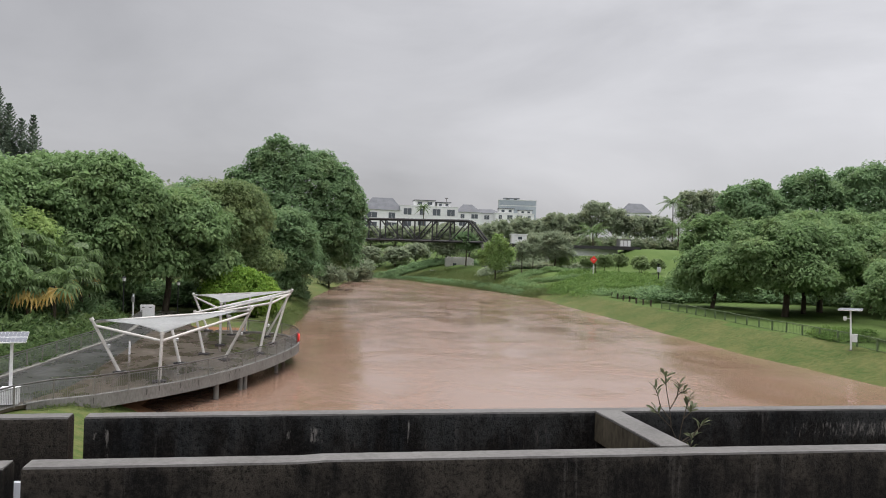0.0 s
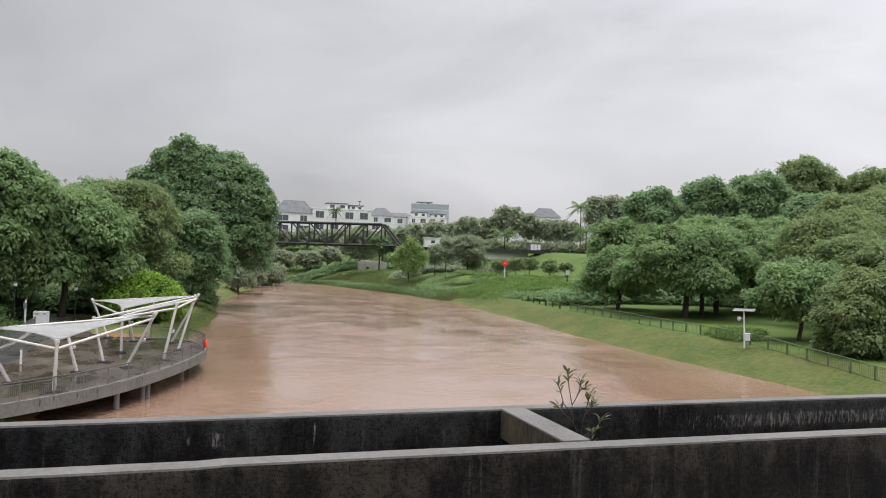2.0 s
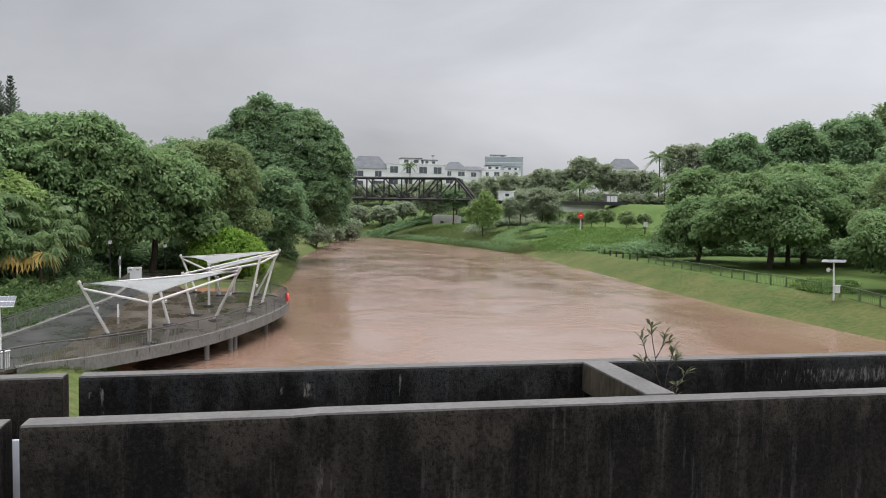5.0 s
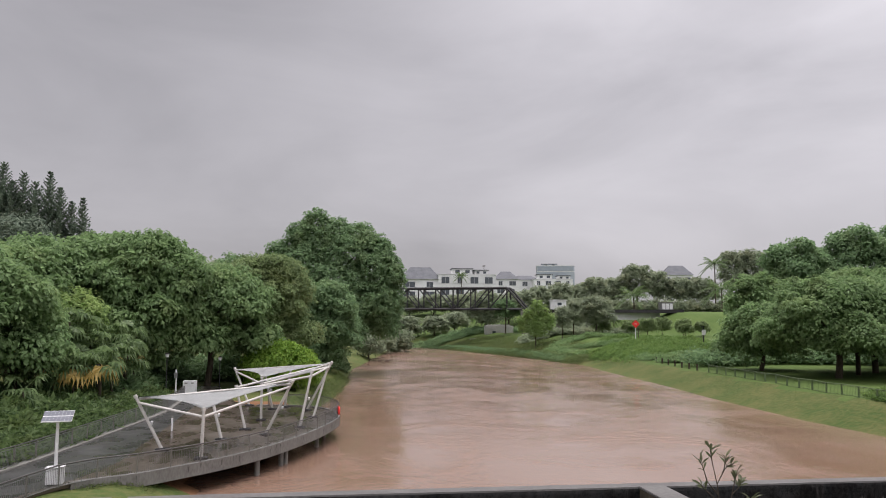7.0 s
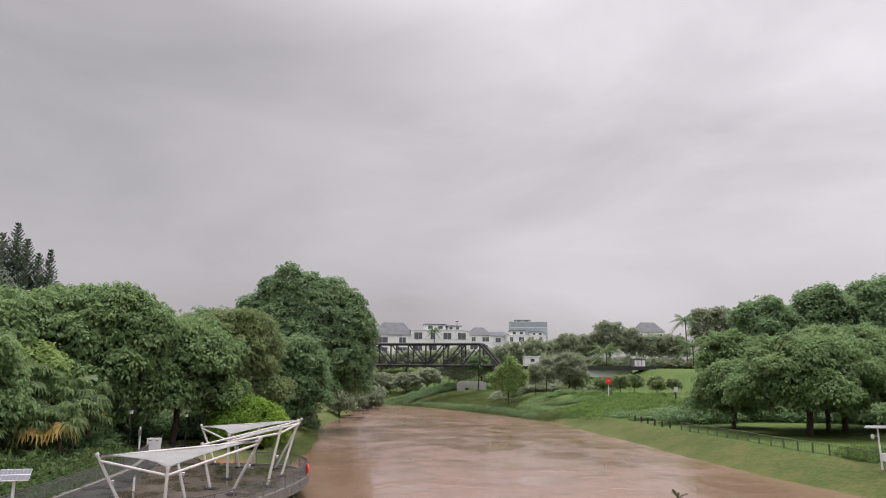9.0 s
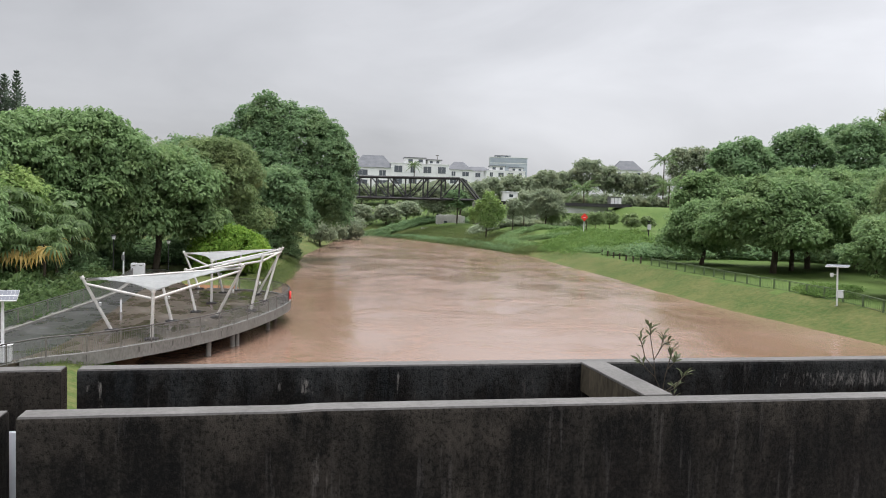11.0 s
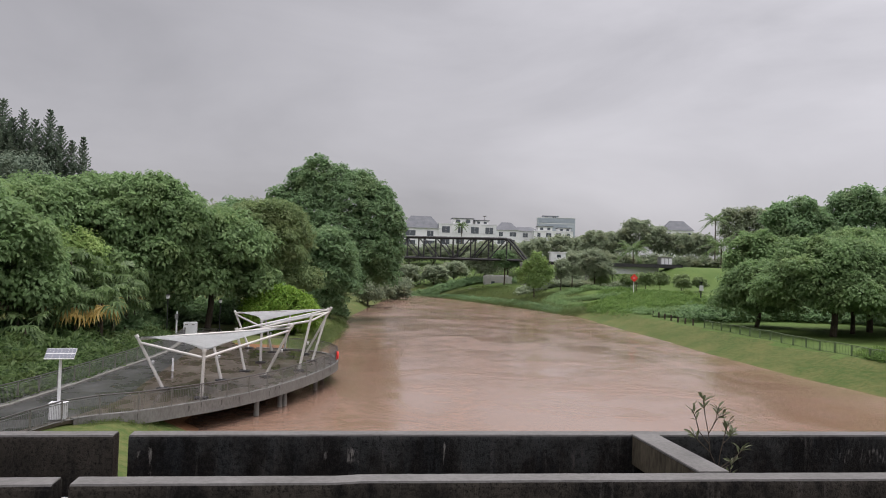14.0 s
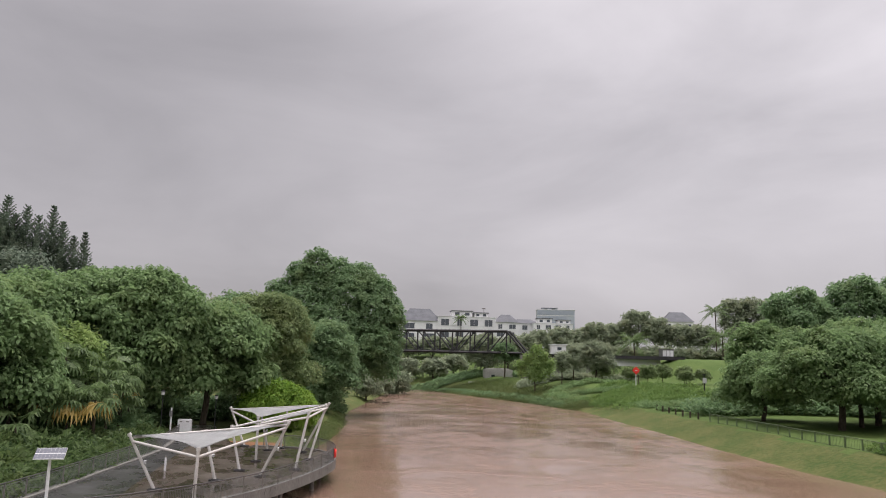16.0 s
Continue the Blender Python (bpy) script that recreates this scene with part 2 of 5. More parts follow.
M_GRASS = mottled("wet_grass", (0.050, 0.080, 0.021), (0.116, 0.115, 0.044), 0.85, 0.22, 2.2, 0.8, 0.16, spread=0.11)
M_TURF = mottled("cut_turf", (0.050, 0.086, 0.021), (0.096, 0.136, 0.040), 0.85, 0.15, 3.0, 0.5, 0.05)
M_WATER = water_material()
M_DECK = mottled("wet_deck", (0.026, 0.020, 0.015), (0.082, 0.062, 0.046), 0.30, 0.45, 3.5, 0.15, 0.01, stretch=(1, 0.6, 1), gloss=0.18)
M_PATH = mottled("wet_asphalt", (0.022, 0.022, 0.022), (0.046, 0.045, 0.043), 0.30, 0.4, 6.0, 0.2, 0.008, gloss=0.14)
M_CONC = mottled("weathered_concrete", (0.100, 0.096, 0.086), (0.205, 0.197, 0.182), 0.6, 0.9, 9.0, 0.25, 0.01, stretch=(1, 1, 0.5))
M_COPING = mottled("wet_coping", (0.070, 0.066, 0.062), (0.135, 0.129, 0.123), 0.62, 3.0, 45.0, 0.35, 0.004)
M_DARK = parapet_material()
M_BEAM = mottled("algae_browned_concrete", (0.030, 0.026, 0.019), (0.10, 0.085, 0.062), 0.8, 6.0, 40.0, 0.4, 0.006, stretch=(1, 1, 0.4))
M_DARK_NEAR = parapet_material("algae_blackened_near", [(-2.338, 0.030, 0.48, 0.36, 0.30), (-0.813, 0.010, 0.82, 0.06, 0.22), (-1.61, 0.05, 0.35, 0.2, 0.12), (2.6, 0.9, 0.76, 0.10, 0.10)])
M_DARK_FAR = parapet_material("algae_blackened_far", [(0.95, 1.3, 1.135, 0.06, 0.75), (-2.857, 0.042, 1.15, 0.055, 0.95), (-2.376, 0.009, 1.16, 0.075, 0.95), (-2.99, 0.012, 1.145, 0.03, 0.7), (-3.847, 0.012, 1.12, 0.10, 0.8), (-3.90, 0.012, 1.16, 0.03, 0.8)], 1.0, 1.25)
M_LEAF_FIG = leafy("fig_leaf", (0.055, 0.066, 0.030), (0.17, 0.18, 0.105), 0.4, 0.3)
M_OFFICE_BAND = mottled("blue_grey_band", (0.21, 0.24, 0.28), (0.28, 0.31, 0.35), 0.35, 0.1, 0.6, 0.0)
M_DRIP = mottled("wet_drip_stain", (0.045, 0.042, 0.038), (0.11, 0.104, 0.096), 0.7, 3.0, 25.0, 0.2, 0.004, stretch=(1, 1, 0.3))
M_PIPE = mottled("white_pvc", (0.55, 0.56, 0.60), (0.68, 0.69, 0.72), 0.4, 3.0, 20.0, 0.0)
M_STEEL = mottled("dark_painted_steel", (0.018, 0.018, 0.020), (0.045, 0.042, 0.042), 0.55, 0.8, 8.0, 0.1, 0.01)
M_RAIL = mottled("grey_rail_paint", (0.12, 0.113, 0.10), (0.20, 0.19, 0.172), 0.5, 2.0, 20.0, 0.0, metal=0.2)
M_RAILTOP = material("dark_handrail", (0.06, 0.055, 0.052), 0.4, 0.3)
M_MESH = mottled("galvanised_bars", (0.14, 0.14, 0.138), (0.22, 0.22, 0.215), 0.5, 2.0, 20.0, 0.0, metal=0.3)
M_GREENRAIL = mottled("green_fence_paint", (0.075, 0.105, 0.055), (0.115, 0.15, 0.08), 0.55, 2.0, 20.0, 0.0)
M_MAST = mottled("cream_steel_tube", (0.38, 0.36, 0.33), (0.52, 0.50, 0.47), 0.4, 1.0, 12.0, 0.0)
M_FABRIC = mottled("white_membrane", (0.36, 0.365, 0.36), (0.50, 0.505, 0.50), 0.55, 0.6, 6.0, 0.1, 0.01)
M_WHITE = mottled("white_paint", (0.52, 0.52, 0.52), (0.66, 0.66, 0.66), 0.5, 0.5, 6.0, 0.0)
M_WALL = mottled("white_house_render", (0.55, 0.56, 0.56), (0.68, 0.68, 0.67), 0.7, 0.12, 1.0, 0.0)
M_ROOF = mottled("grey_roof_tile", (0.085, 0.088, 0.096), (0.150, 0.154, 0.165), 0.7, 0.4, 3.0, 0.2, 0.05)
M_OFFICE = mottled("blue_grey_cladding", (0.26, 0.29, 0.33), (0.34, 0.37, 0.41), 0.4, 0.1, 0.6, 0.0)
M_GLASS = material("window_glass", (0.05, 0.06, 0.07), 0.1)
M_PANEL = material("solar_cell", (0.085, 0.09, 0.11), 0.4)
M_RED = mottled("red_paint", (0.62, 0.025, 0.02), (0.75, 0.05, 0.035), 0.4, 3.0, 20.0, 0.0)
M_BLACK = material("black_plastic", (0.02, 0.02, 0.02), 0.5)
M_BARK = mottled("bark", (0.035, 0.028, 0.02), (0.095, 0.078, 0.06), 0.9, 1.5, 9.0, 0.6, 0.05, stretch=(1, 1, 0.3))
M_PALE = mottled("pale_concrete", (0.34, 0.33, 0.31), (0.50, 0.49, 0.47), 0.7, 0.4, 4.0, 0.2, 0.02)
M_SOIL = mottled("bare_mud", (0.12, 0.06, 0.032), (0.22, 0.115, 0.06), 0.8, 0.6, 5.0, 0.4, 0.05)
M_LEAF = leafy("broad_leaf", (0.124, 0.198, 0.082), (0.212, 0.315, 0.135))
M_LEAF_DEEP = leafy("deep_green_leaf", (0.123, 0.199, 0.096), (0.201, 0.306, 0.146))
M_LEAF_OLIVE = leafy("olive_leaf", (0.128, 0.180, 0.076), (0.208, 0.275, 0.118))
M_LEAF_BRIGHT = leafy("bright_green_leaf", (0.114, 0.218, 0.029), (0.217, 0.344, 0.056))
# paler and greyer than the nearer leaves: rain haze put into the colour
M_LEAF_HAZED = leafy("hazed_green_leaf", (0.190, 0.230, 0.152), (0.285, 0.330, 0.212))
M_COVER = leafy("ground_cover_leaf", (0.042, 0.078, 0.026), (0.115, 0.170, 0.062), 0.45)
M_HEDGE = leafy("hedge_leaf", (0.082, 0.150, 0.036), (0.160, 0.250, 0.070))
M_LEAF_LIGHT = leafy("light_green_leaf", (0.167, 0.257, 0.081), (0.275, 0.382, 0.132))
M_NEEDLE = leafy("conifer_needle", (0.099, 0.133, 0.097), (0.177, 0.226, 0.161), 0.6, 0.4)
M_FROND = leafy("palm_frond", (0.066, 0.110, 0.040), (0.165, 0.235, 0.100), 0.35)
M_DRY = leafy("dry_frond", (0.42, 0.29, 0.075), (0.66, 0.50, 0.20), 0.6)
M_REED = leafy("tall_grass_blade", (0.060, 0.092, 0.028), (0.130, 0.165, 0.055), 0.6)


# ---- mesh helpers ----
def mesh_object(name, verts, faces, mat, parent=None, label=""):
    me = bpy.data.meshes.new(name)
    me.from_pydata([tuple(v) for v in verts], [], faces)
    me.materials.append(mat)
    ob = new(name, me)
    ob.parent = parent
    if label:
        ob["label"] = label
    return ob


def part(name, bm, mat, parent=None, label=""):
    me = bpy.data.meshes.new(name)
    bmesh.ops.recalc_face_normals(bm, faces=bm.faces[:])
    bm.to_mesh(me)
    bm.free()
    me.materials.append(mat)
    ob = new(name, me)
    ob.parent = parent
    if label:
        ob["label"] = label
    return ob


def base_at(name, x, y, z, label, category, group="", kind=""):
    e = new(name)
    e.location = (x, y, z)
    e.empty_display_size = 0.3
    tagged(e, label, category, group, kind)
    return e


def add_box(bm, m, sx, sy, sz, bevel=0.0):
    vs = bmesh.ops.create_cube(bm, size=1, matrix=m @ Matrix.Diagonal((sx, sy, sz, 1)))["verts"]
    if bevel:
        es = list({e for v in vs for e in v.link_edges})
        bmesh.ops.bevel(bm, geom=es, offset=bevel, segments=2, affect="EDGES")


def add_tube(bm, a, b, r1, r2=None, seg=10):
    a, b = Vector(a), Vector(b)
    d = b - a
    m = Matrix.Translation((a + b) / 2) @ d.to_track_quat("Z", "Y").to_matrix().to_4x4()
    bmesh.ops.create_cone(bm, cap_ends=True, segments=seg, radius1=r1, radius2=r1 if r2 is None else r2, depth=d.length, matrix=m)


def box_part(name, parent, mat, c, size, rz=0.0, bevel=0.0, label="", rx=0.0):
    bm = bmesh.new()
    add_box(bm, pose(*c, rx, 0, rz), *size, bevel)
    return part(name, bm, mat, parent, label)


def tube_part(name, parent, mat, a, b, r1, r2=None, seg=10, label=""):
    bm = bmesh.new()
    add_tube(bm, a, b, r1, r2, seg)
    return part(name, bm, mat, parent, label)


def quads(name, P, mat, parent=None, label=""):
    """One mesh of loose four-cornered leaves, P of shape (n, 4, 3)."""
    P = np.asarray(P, float)
    n = len(P)
    me = bpy.data.meshes.new(name)
    me.vertices.add(n * 4)
    me.vertices.foreach_set("co", P.reshape(-1))
    me.loops.add(n * 4)
    me.loops.foreach_set("vertex_index", np.arange(n * 4, dtype=np.int32))
    me.polygons.add(n)
    me.polygons.foreach_set("loop_start", np.arange(n, dtype=np.int32) * 4)
    me.update(calc_edges=True)
    me.materials.append(mat)
    ob = new(name, me)
    ob.parent = parent
    if label:
        ob["label"] = label
    return ob


def interp(table, v):
    return float(np.interp(v, [a for a, _ in table], [b for _, b in table]))


def unit(a):
    return a / np.maximum(np.linalg.norm(a, axis=-1, keepdims=True), 1e-9)


# ---- ground and river ----
LEFT_BANK = [(-60, -6.5), (40, -6.9), (46, -6.6), (60, -5), (75, -2), (89, 0.6), (139, 4.4), (179, 11), (215, 17), (228, 22), (245, 18), (300, -10), (420, -90), (700, -300)]
RIGHT_BANK = [(-60, 40.6), (47, 44.9), (58, 44.7), (67, 44.4), (84, 45.6), (104, 47.8), (131, 49.8), (146, 51.8), (160, 51.5), (178, 48.8), (191, 46.2), (225, 38.5), (241, 33), (262, 20), (320, 3), (420, -60), (700, -260)]


def ground_height(x, y):
    l, r = interp(LEFT_BANK, y), interp(RIGHT_BANK, y)
    hill = 0.0
    if y > 255:
        hill = min(y - 255, 60) * 0.2
    if x < l + 3:
        d = l - x
        z = min(d, 2.2) * 0.53 if y > 78 else (min(d, 2.2) - 1.28) * 1.25
        z += max(0, min(d - 2.2, 30)) * 0.02
        if y < 44:
            z = min(d, 3.0) * 0.42 + max(0, min(d - 3, 5)) * 0.05
        return max(z + 0.1 * noise.noise((x * 0.3, y * 0.3, 0)), -1.6) + hill
    if x > r - 4.4:
        d = x - r
        z = min(d, 5.5) * 0.3636 + 0.1 * noise.noise((x * 0.25, y * 0.25, 3))
        inner = min(max(0, d - 6), 12) / 12
        z += inner * min(max(0, y - 108), 75) * 0.040
        bank = min(max(0, (x - 88) / 13), 1) * min(max(0, (y - 183) / 22), 1)
        bank = bank * bank * (3 - 2 * bank)
        z = z * (1 - bank) + 11.8 * bank
        return max(z, hill + 1.0) if hill and d > 0 else z
    return -1.6


xs = sorted(set([-900, -500, -300, -220, -160, -120, -100, -80, -60, -45, -35] + list(np.arange(-28, 80.1, 1.0)) + list(np.arange(82, 130, 3)) + [140, 160, 190, 240, 320, 500, 900]))
ys = sorted(set([-80, -20, 0, 15, 25] + list(np.arange(30, 130, 1.5)) + list(np.arange(130, 250, 1.5)) + list(np.arange(250, 300, 4.0)) + list(np.arange(300, 420, 10)) + [450, 500, 600, 800, 1200, 2000, 3000]))
verts = [(x, y, ground_height(x, y)) for y in ys for x in xs]
nx = len(xs)
faces = [(j * nx + i, j * nx + i + 1, (j + 1) * nx + i + 1, (j + 1) * nx + i) for j in range(len(ys) - 1) for i in range(nx - 1)]
ground = tagged(mesh_object("ground", verts, faces, M_GRASS), "wet green grass banks sloping down to the river", "ground", kind="structure")
ground.data.materials.append(M_SOIL)
ground.data.materials.append(M_TURF)
for p in ground.data.polygons:
    p.use_smooth = True
    # bare mud under the deck, where no grass grows, and along the flooded edge of the left bank
    if -11.5 < p.center.x < 2 and 42.5 < p.center.y < 76:
        p.material_index = 1
    if p.center.y >= 150 and p.center.x > interp(RIGHT_BANK, p.center.y) + 9:
        p.material_index = 2
    # mown lawn above the bank
    if p.center.y < 150 and p.center.x > interp(RIGHT_BANK, p.center.y) + 5.2 + 0.5 * noise.noise((p.center.x * 0.4, p.center.y * 0.4, 8)):
        p.material_index = 2
water = tagged(mesh_object("water", [(-420, -80, 0), (80, -80, 0), (80, 700, 0), (-420, 700, 0)], [(0, 1, 2, 3)], M_WATER), "brown silty flood water filling the river", "river", kind="structure")


# ---- the bridge on which the camera stands ----
TOP = 8.45
FLOOR = 7.55


def near_y(x):
    k = min(max((x - 0.08) / 0.14, 0.0), 1.0)
    return 3.505 - 0.026 * max(0.0, x + 0.9) + 0.022 * k * k * (3 - 2 * k)


def far_y(x):
    return 4.337 - 0.016 * max(0.0, x)


def parapet(name, x0, x1, front, thick, bottom, seed, label, mat=M_DARK):
    """A straight run of wall with slightly worn arrises and a paler top."""
    th = base_at(name, (x0 + x1) / 2, front((x0 + x1) / 2), bottom, label, "parapet", kind="structure")
    mid = th.location.copy()
    rng = random.Random(seed)
    n = max(2, int((x1 - x0) / 0.05))
    sec = [(0, bottom), (0, TOP - 0.022), (0.004, TOP - 0.007), (0.010, TOP - 0.003), (thick - 0.008, TOP - 0.003), (thick, TOP - 0.012), (thick, bottom)]
    vs, fs = [], []
    for i in range(n + 1):
        x = x0 + (x1 - x0) * i / n
        y = front(min(max(x, x0 + 1e-4), x1 - 1e-4))
        w = rng.uniform(-0.0003, 0.0003)
        vs += [(x - mid.x, y + a - mid.y, z + (w if z > bottom else 0) - mid.z) for a, z in sec]
    k = len(sec)
    for i in range(n):
        fs += [(i * k + j, i * k + j + 1, (i + 1) * k + j + 1, (i + 1) * k + j) for j in range(k - 1)]
    fs += [tuple(range(k))[::-1], tuple(n * k + j for j in range(k))]
    mesh_object("wall_body", vs, fs, mat, th)
    vs, fs = [], []
    for i in range(n + 1):
        x = x0 + 0.004 + (x1 - x0 - 0.008) * i / n
        y = front(min(max(x, x0 + 1e-4), x1 - 1e-4))
        lo, hi = 0.003 + rng.uniform(0, 0.0016), thick - 0.004 - rng.uniform(0, 0.0016)
        z = rng.uniform(-0.0005, 0.0005)
        vs += [(x - mid.x, y + a - mid.y, TOP + z + b - mid.z) for a, b in ((lo, -0.012), (lo + 0.003, 0.002), (hi, 0.002), (hi, -0.012))]
    for i in range(n):
        fs += [(i * 4 + j, i * 4 + j + 1, i * 4 + j + 5, i * 4 + j + 4) for j in range(3)]
    fs += [(3, 2, 1, 0), (n * 4, n * 4 + 1, n * 4 + 2, n * 4 + 3)]
    mesh_object("coping", vs, fs, M_COPING, th, "pale wet concrete top of the wall")
    return th


LAB = "algae-blackened concrete parapet with a pale wet top"
near_a = parapet("parapet_near_1", -3.4, -0.972, near_y, 0.112, FLOOR, 1, LAB)
near_b = parapet("parapet_near_2", -0.913, 6.0, near_y, 0.112, FLOOR, 2, LAB, M_DARK_NEAR)
far_a = parapet("parapet_far_1", -3.8, -0.974, far_y, 0.10, 7.2, 4, LAB)
far_b = parapet("parapet_far_2", -0.905, 7.0, far_y, 0.10, 7.2, 5, LAB, M_DARK_FAR)


beam = base_at("cross_beam", 1.77, 3.95, TOP - 0.15, "pale concrete strut between two blackened parapets", "beam", kind="structure")
bm = bmesh.new()
add_box(bm, pose(0.0, 0, 0.07), 0.145, 0.74, 0.155, 0.004)
part("beam_body", bm, M_BEAM, beam, "side of the strut browned with algae")
bm = bmesh.new()
add_box(bm, pose(0.0, 0.0, 0.150), 0.146, 0.75, 0.012, 0.003)
part("beam_top", bm, M_COPING, beam)

board = base_at("joint_board", -1.03, 3.80, 7.75, "pale plastic board standing behind the joint in the parapet", "board")
box_part("panel", board, M_PIPE, (0, 0, 0.345), (0.15, 0.012, 0.44), 0, 0.004)
box_part("batten", board, M_STEEL, (0, 0.03, 0.20), (0.06, 0.04, 0.64), 0, 0.004, "dark batten that carries the board")

slab = base_at("bridge_deck", 1.5, 1.5, 6.6, "concrete footbridge deck behind the parapets", "bridge", kind="structure")
box_part("walkway", slab, M_CONC, (0, -1.2, 0.80), (30, 6.4, 0.3))
box_part("trough_floor", slab, M_CONC, (0, 2.56, 1.0), (30, 0.8, 0.3))
box_part("edge_girder", slab, M_CONC, (0, 2.6, 0.15), (30, 0.9, 0.4))

# a seedling grown out of the trough beside the strut
sap = base_at("fig_seedling", 1.945, 3.90, 8.36, "small wild fig seedling growing beside the concrete strut", "plant")


def sapling_leaf(bm, at, way, size, roll, rng):
    way = Vector(way).normalized()
    side = way.cross(Vector((0, 0, 1))).normalized()
    side = (Matrix.Rotation(roll, 3, way) @ side)
    up = side.cross(way)
    at = Vector(at)
    rows = [(0.0, 0.02, 0), (0.2, 0.06, 0.015), (0.45, 0.13, 0.03), (0.72, 0.125, 0.0), (0.92, 0.04, -0.06), (1.0, 0.0, -0.09)]
    prev = None
    for s, w, h in rows:
        c = at + way * s * size + up * h * size
        cur = [bm.verts.new(c - side * w * size + up * 0.05 * size * (w > 0.03)), bm.verts.new(c), bm.verts.new(c + side * w * size + up * 0.05 * size * (w > 0.03))]
        if prev:
            for k in (0, 1):
                bm.faces.new((prev[k], prev[k + 1], cur[k + 1], cur[k]))
        prev = cur


rng = random.Random(5)
stems = [((0.02, 0, 0.02), (-0.02, 0, 0.10), (-0.03, 0.0, 0.19), (-0.05, 0.0, 0.28), (-0.062, 0.0, 0.36)), ((-0.025, 0, 0.14), (-0.075, 0.01, 0.20), (-0.10, 0.0, 0.27), (-0.115, 0.0, 0.30)),
         ((0.025, 0, 0.02), (0.035, 0.0, 0.10), (0.055, 0.0, 0.18), (0.075, 0, 0.245)), ((-0.03, 0, 0.19), (0.0, -0.01, 0.25), (0.02, 0, 0.32)),
         ((-0.02, 0, 0.10), (-0.08, -0.02, 0.15), (-0.115, 0, 0.19)), ((0.03, 0, 0.02), (0.11, 0, 0.07), (0.165, 0, 0.125)), ((0.045, 0, 0.14), (0.08, 0, 0.17), (0.10, 0, 0.20)),
         ((0.03, 0.0, 0.01), (0.10, 0.0, 0.045), (0.12, 0.01, 0.07)), ((-0.005, 0, 0.24), (0.03, 0.01, 0.27), (0.06, 0, 0.285)), ((0.06, 0, -0.04), (0.075, -0.02, -0.01), (0.08, -0.02, 0.02))]
for st in stems:
    bm = bmesh.new()
    for a, b in zip(st, st[1:]):
        add_tube(bm, a, b, 0.0028, 0.0020, 6)
    part("stem", bm, M_BARK, sap)
    tip, fro = Vector(st[-1]), Vector(st[-2])
    grow = (tip - fro).normalized()
    for k in range(rng.randint(6, 8)):
        a = k * 2.4 + rng.random()
        way = grow * rng.uniform(0.5, 1.3) + Vector((math.cos(a), math.sin(a) * 0.7, rng.uniform(-0.35, 0.55)))
        bm = bmesh.new()
        sapling_leaf(bm, tip - grow * rng.uniform(0, 0.055), way, rng.uniform(0.038, 0.062), rng.uniform(-0.7, 0.7), rng)
        part("leaf", bm, M_LEAF_FIG, sap)

# ---- the riverside deck ----
DZ = 1.0
EDGE = [(-15.8, 33.0), (-14.2, 37.5), (-12.6, 41.0), (-9.9, 42.9), (-7.9, 44.9), (-6.3, 46.7), (-5.0, 48.5), (-3.8, 50.5), (-2.5, 53.3), (-1.1, 56.8), (0.2, 61.0), (1.0, 65.0), (0.75, 68.6), (-0.4, 71.6), (-2.2, 73.4), (-4.4, 74.2), (-6.6, 74.6)]
INNER = [(-9.0, 78.0), (-11.0, 86.0), (-13.0, 96.0), (-15.6, 96.0), (-14.4, 84.0), (-13.7, 72.0), (-13.95, 67.3), (-14.7, 61.0), (-15.7, 52.3), (-16.8, 45.0), (-18.6, 37.0), (-20.0, 31.0)]


def smooth_line(pts, n):
    """An open line through the points, n steps between each two."""
    out, P = [], [Vector((*p, 0)) for p in pts]
    for i in range(len(P) - 1):
        p0, p1, p2, p3 = P[max(i - 1, 0)], P[i], P[i + 1], P[min(i + 2, len(P) - 1)]
        for k in range(n):
            t = k / n
            out.append(0.5 * ((2 * p1) + (p2 - p0) * t + (2 * p0 - 5 * p1 + 4 * p2 - p3) * t * t + (3 * p1 - p0 - 3 * p2 + p3) * t ** 3))
    return out + [P[-1]]


def even_points(line, step):
    out, left = [line[0]], step
    for a, b in zip(line, line[1:]):
        d = (b - a).length
        while d >= left:
            a = a + (b - a).normalized() * left
            d, left = (b - a).length, step
            out.append(a)
        left -= d
    return out


edge_line = smooth_line(EDGE, 5)
outline = [(p.x, p.y) for p in edge_line] + INNER
platform = base_at("river_deck", -8, 58, DZ, "wet concrete deck with a curved edge over the river", "deck", kind="structure")
bm = bmesh.new()
top = [bm.verts.new((x + 8, y - 58, 0)) for x, y in outline]
f = bm.faces.new(top)
ext = bmesh.ops.extrude_face_region(bm, geom=[f])
for v in ext["geom"]:
    if isinstance(v, bmesh.types.BMVert):
        v.co.z = -0.16
part("deck_floor", bm, M_DECK, platform)
walk_edge = smooth_line([(-15.9, 34), (-14.5, 37.6), (-12.0, 45.2), (-11.9, 53), (-12.0, 61), (-12.2, 67.5), (-12.3, 72), (-12.4, 84)], 6)
kerb_edge = smooth_line([(-19.3, 34), (-18.3, 37.6), (-16.85, 45), (-15.75, 52.3), (-14.75, 61), (-14.05, 67.3), (-13.85, 72), (-14.4, 84)], 6)
bm = bmesh.new()
rows = [[bm.verts.new((p.x + 8, p.y - 58, z)) for p in line] for line, z in ((kerb_edge, 0.004), (walk_edge, 0.004), (walk_edge, -0.05), (kerb_edge, -0.05))]
for k in range(4):
    for i in range(len(kerb_edge) - 1):
        bm.faces.new((rows[k][i], rows[(k + 1) % 4][i], rows[(k + 1) % 4][i + 1], rows[k][i + 1]))
